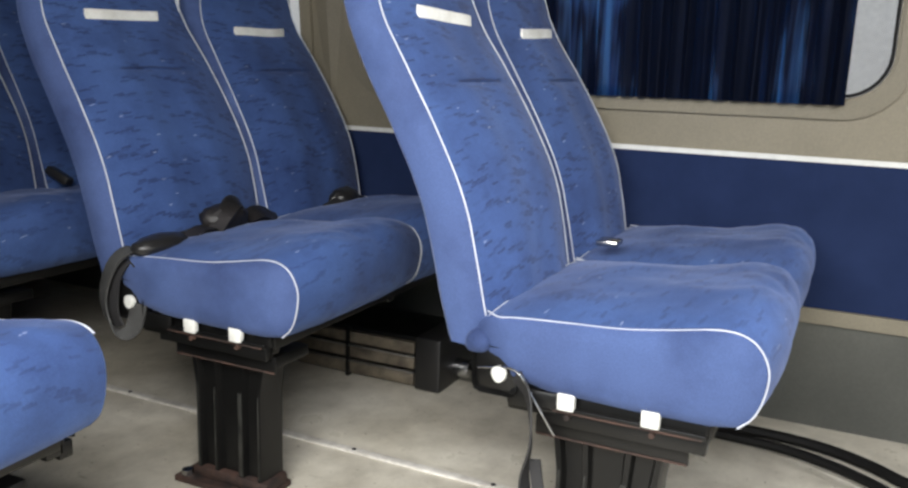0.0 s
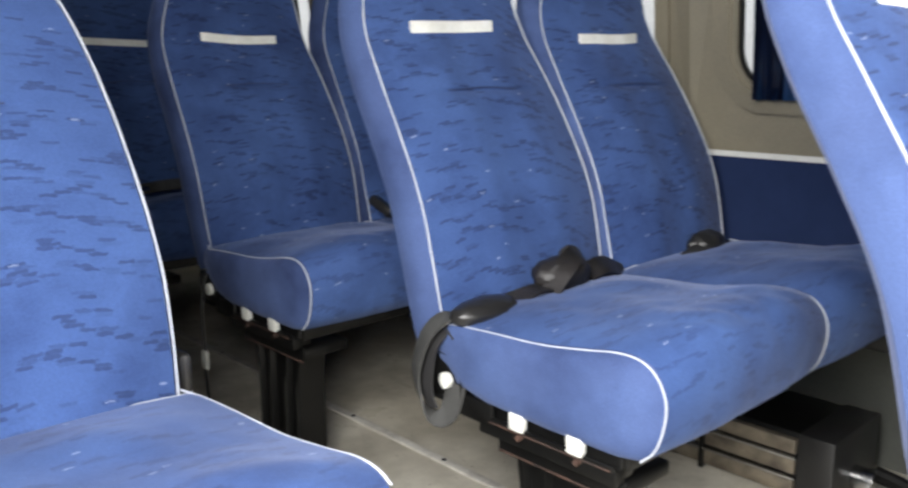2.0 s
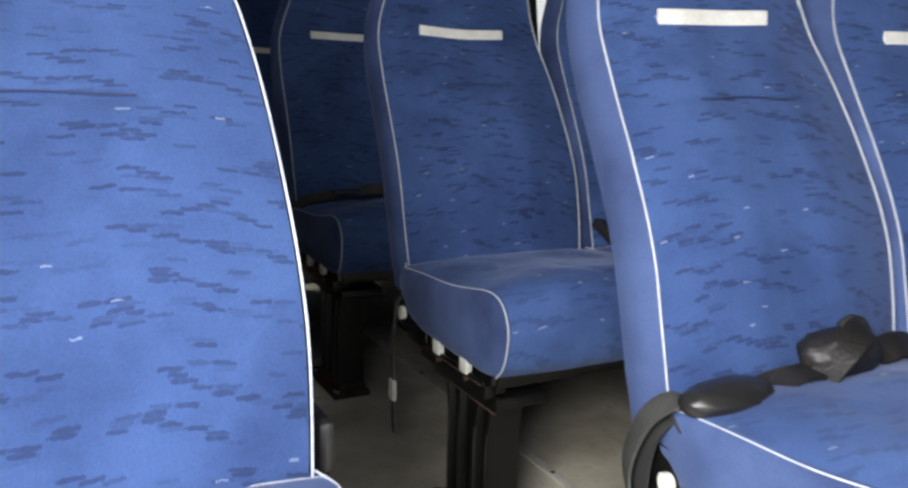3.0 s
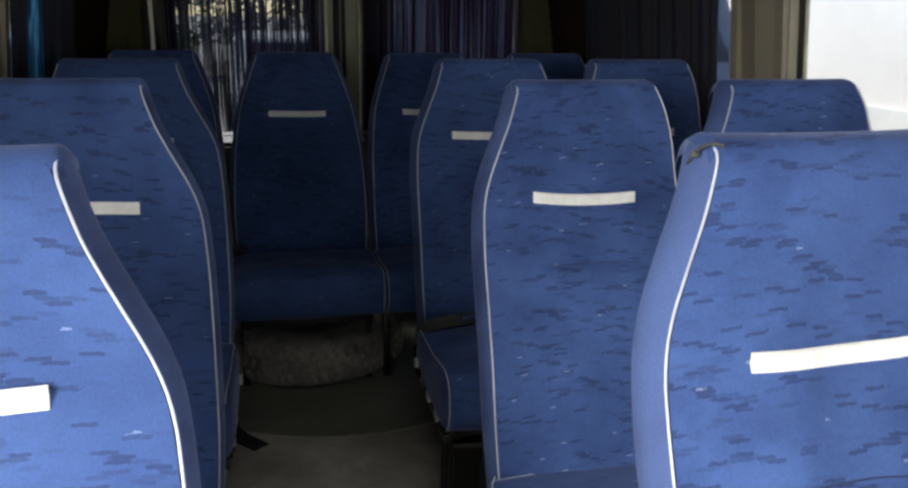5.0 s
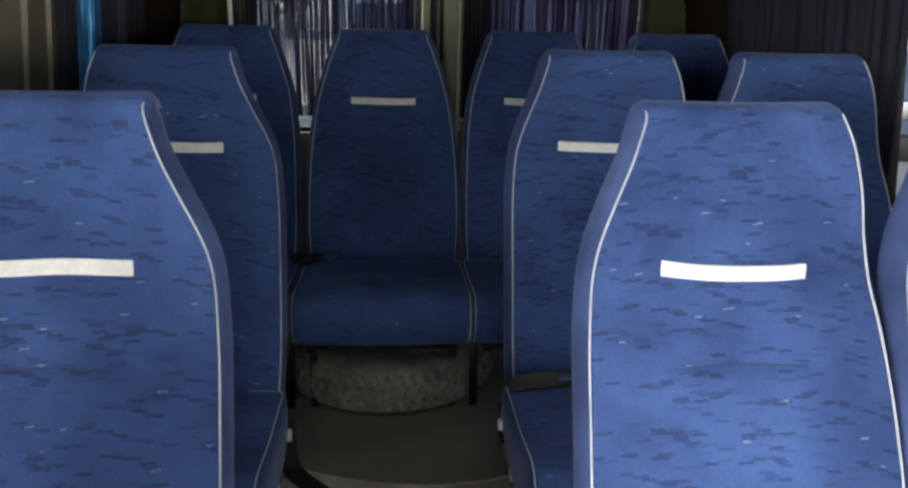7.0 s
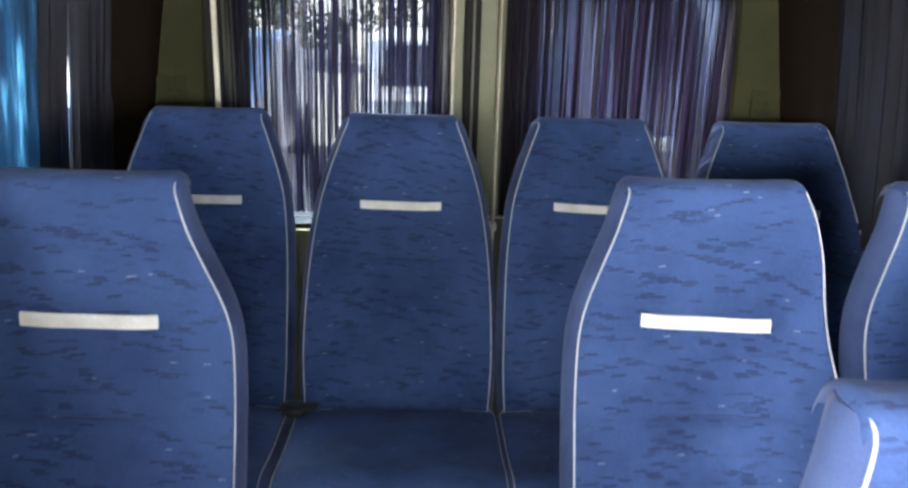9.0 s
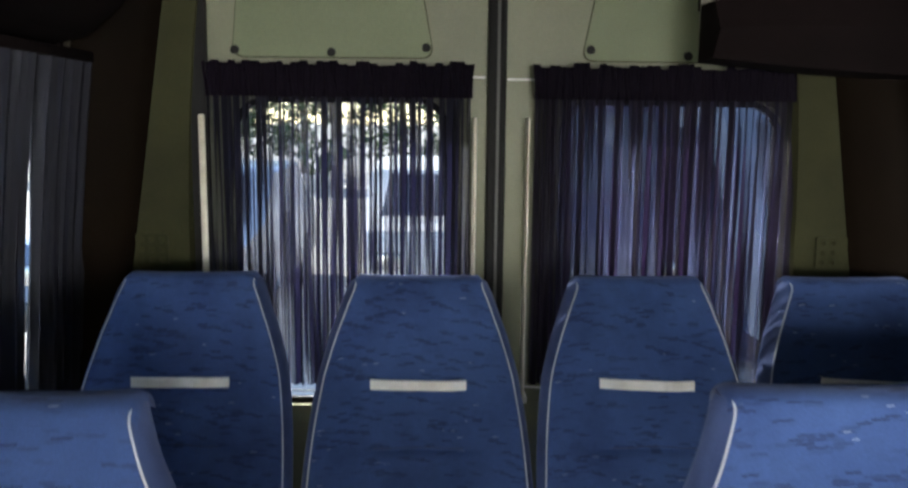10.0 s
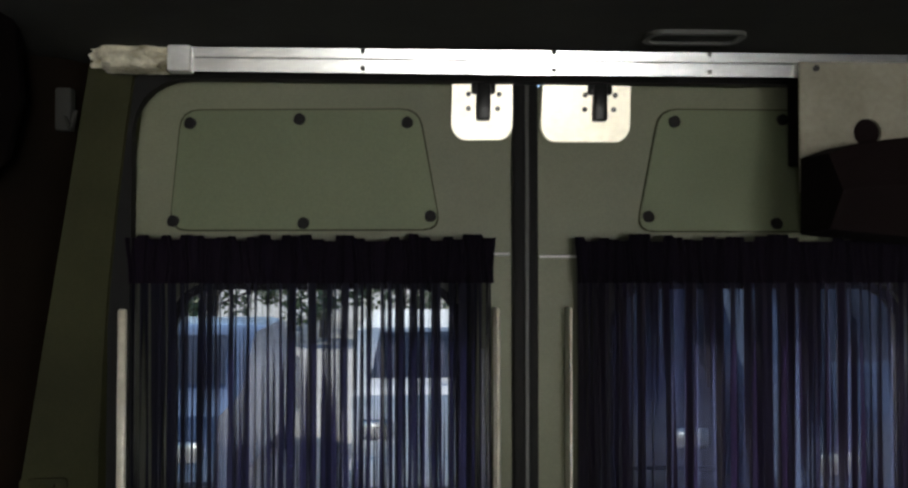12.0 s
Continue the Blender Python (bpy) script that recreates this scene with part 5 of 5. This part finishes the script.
part("stalk_end", box(0.2, 0.212, -0.235, -0.215, 0.35, 0.385, 0.003), WHITE_PLASTIC, b, "white belt stalk end")
clip = thing("wire_clip", (0, 0, 0), "small white clip holding the curtain wire", "clip")
part("clip_body", box(0.048, 0.078, REAR - 0.04, REAR + 0.003, 0.672, 0.69, 0.003), WHITE_PLASTIC, clip)
cord = thing("headrest_cord", (AISLE_X, ROWS_Y[1], 0), "thin grey cord looped over a headrest corner", "cord")
part("loop", tube([(-0.123, 0.1, 0.995), (-0.119, 0.086, 1.012), (-0.112, 0.072, 1.0185), (-0.106, 0.061, 1.0175)], 0.0017, n=24), WEBBING_GREY, cord)
part("knot", crumpled((-0.121, 0.09, 1.006), (0.0045, 0.0045, 0.004), 3, 0.3, 1.4), WEBBING_GREY, cord)

# ---- outside ----
structure("ground", box(-300, 300, -300, 300, -0.75, -0.55, 0), ASPHALT, "pale dusty concrete yard", "ground", False)
yard_wall = thing("yard_building", (0, 0, 0), "pale rendered building beside the bus", "building")
part("wall", box(7.0, 8.0, -6.0, 16.0, -0.55, 4.2, 0.02), OUT_WALL, yard_wall)
part("plinth", box(6.94, 7.0, -6.0, 16.0, -0.55, 0.1, 0.01), OUT_WHITE, yard_wall)
part("cornice", box(6.85, 8.1, -6.1, 16.1, 4.2, 4.4, 0.02), OUT_WHITE, yard_wall)


def tree(at, height, spread, seed):
    """A low-branched leafy tree: forked trunk and a crown of small leaf clumps with gaps."""
    rng = random.Random(seed)
    t = thing("tree", at, "leafy green tree at the far edge of the yard", "tree", "trees behind the yard")
    trunk = tube([(0, 0, 0), (0.05, 0.02, height * 0.25), (-0.04, 0.05, height * 0.5), (0.06, 0, height * 0.8)], 0.11, n=14)
    clumps = []
    for k in range(26):
        a, h = rng.uniform(0, 6.283), rng.uniform(0.14, 0.97)
        r = spread * (1 - abs(h - 0.5) ** 2 * 2.4) * rng.uniform(0.35, 1.0)
        clumps.append((r * math.cos(a), r * math.sin(a), h * height, rng.uniform(0.3, 0.62)))
        if k % 3 == 0:
            tube([(0, 0, h * height * 0.55), (r * 0.5 * math.cos(a), r * 0.5 * math.sin(a), h * height * 0.8), clumps[-1][:3]], 0.03, trunk, n=8, seg=6)
    part("trunk", trunk, BARK, t)
    verts, faces = [], []
    for x, y, z, size in clumps:
        for k in range(70):
            d = Vector((rng.gauss(0, 1), rng.gauss(0, 1), rng.gauss(0, 0.8))).normalized() * size * rng.uniform(0.4, 1.05)
            p, turn = Vector((x, y, z)) + d, Euler((rng.uniform(-1, 1), rng.uniform(-1, 1), rng.uniform(0, 6.283))).to_matrix()
            w = rng.uniform(0.07, 0.15)
            base = len(verts)
            verts += [p + turn @ Vector(q) * w for q in ((-1, 0, 0), (0, -0.6, 0.15), (1, 0, 0), (0, 0.6, 0.15))]
            faces.append((base, base + 1, base + 2, base + 3))
    me = bpy.data.meshes.new("crown")
    me.from_pydata(verts, [], faces)
    me.materials.append(LEAF)
    crown = new("crown", me)
    crown.parent = t
    return t


for k, (x, y, h, w) in enumerate(((-13.5, 27, 4.6, 2.2), (-9.6, 25, 5.2, 2.3), (-5.8, 26.5, 4.4, 2.1), (-2.6, 25, 5.0, 2.2), (1.2, 26, 4.7, 2.1), (5.2, 25.5, 5.1, 2.3), (9.4, 26, 4.6, 2.2), (-11.5, 31, 5.4, 2.6), (-7.6, 30, 5.0, 2.5), (-4.3, 31, 5.6, 2.6), (-0.6, 30.5, 5.2, 2.5), (3.3, 31, 5.5, 2.6))):
    tree((x, y, -0.55), h, w, 40 + k)


def vehicle(name, label, category, at, w, profile, paint, screen):
    """A parked vehicle with its near end at the origin: body, screen, lamps, bumper and wheels."""
    v = thing(name, at, label, category)
    bm, grid = loft([[(x, y, z) for y, z in profile] for x in (-w / 2, -w / 2 + 0.12, w / 2 - 0.12, w / 2)], closed=True)
    for i, k in ((0, 0.97), (3, 0.97)):
        for q in grid[i]:
            q.co.z = 0.7 + (q.co.z - 0.7) * k
    bm.faces.new(grid[0])
    bm.faces.new(grid[-1])
    part("body", bm, paint, v)
    (y0, z0), (y1, z1) = screen
    tilt = [(y0 + (y1 - y0) * f - 0.012, z0 + (z1 - z0) * f) for f in (0.1, 0.92)]
    pane, g = loft([[(-w * 0.42, *tilt[0]), (w * 0.42, *tilt[0])], [(-w * 0.38, *tilt[1]), (w * 0.38, *tilt[1])]])
    bmesh.ops.solidify(pane, geom=list(pane.faces), thickness=0.008)
    part("windscreen", pane, CAR_GLASS, v, "dusty grey glass", False)
    part("bumper", box(-w / 2 - 0.01, w / 2 + 0.01, -0.08, 0.1, 0.28, 0.5, 0.04), paint if paint is CAR_WHITE else PLASTIC_BLACK, v)
    for s in (-1, 1):
        part("lamp", box(s * w * 0.38 - 0.13, s * w * 0.38 + 0.13, -0.03, 0.06, 0.62, 0.78, 0.03), STEEL, v, "bright lamp glass")
        for y in (0.75, profile[-1][0] - 0.8):
            part("wheel", cylinder(0.31, 0.2, (s * (w / 2 - 0.1), y, 0.31), "x", seg=28, bevel=0.03), RUBBER, v)
    return v


vehicle("parked_van", "blue-grey van parked behind the bus", "van", (3.2, 7.8, -0.55), 1.95, [(0, 0.32), (0, 0.95), (0.08, 1.05), (0.5, 1.2), (1.05, 1.95), (1.3, 2.1), (4.6, 2.15), (4.7, 2.0), (4.7, 0.32)], CAR_BLUE, ((0.5, 1.2), (1.05, 1.95)))
vehicle("parked_van", "dark purple van parked behind the bus", "van", (1.15, 8.6, -0.55), 1.7, [(0, 0.32), (0, 0.95), (0.06, 1.05), (0.4, 1.2), (0.8, 2.0), (1.0, 2.12), (4.4, 2.15), (4.5, 2.0), (4.5, 0.32)], CAR_DARK, ((0.4, 1.2), (0.8, 2.0)))
vehicle("parked_car", "blue-grey car parked behind the bus", "car", (-2.35, 8.3, -0.55), 1.7, [(0, 0.3), (0, 0.82), (0.08, 0.92), (0.85, 0.98), (1.35, 1.4), (2.8, 1.42), (3.5, 1.0), (4.1, 0.88), (4.15, 0.3)], CAR_BLUE, ((0.85, 0.98), (1.35, 1.4)))
vehicle("parked_car", "white car parked behind the bus", "car", (0.12, 9.0, -0.55), 1.55, [(0, 0.27), (0, 0.86), (0.05, 0.95), (0.3, 1.0), (0.62, 1.42), (2.6, 1.46), (3.2, 1.02), (3.9, 0.88), (3.95, 0.3)], CAR_WHITE, ((0.3, 1.0), (0.62, 1.42)))
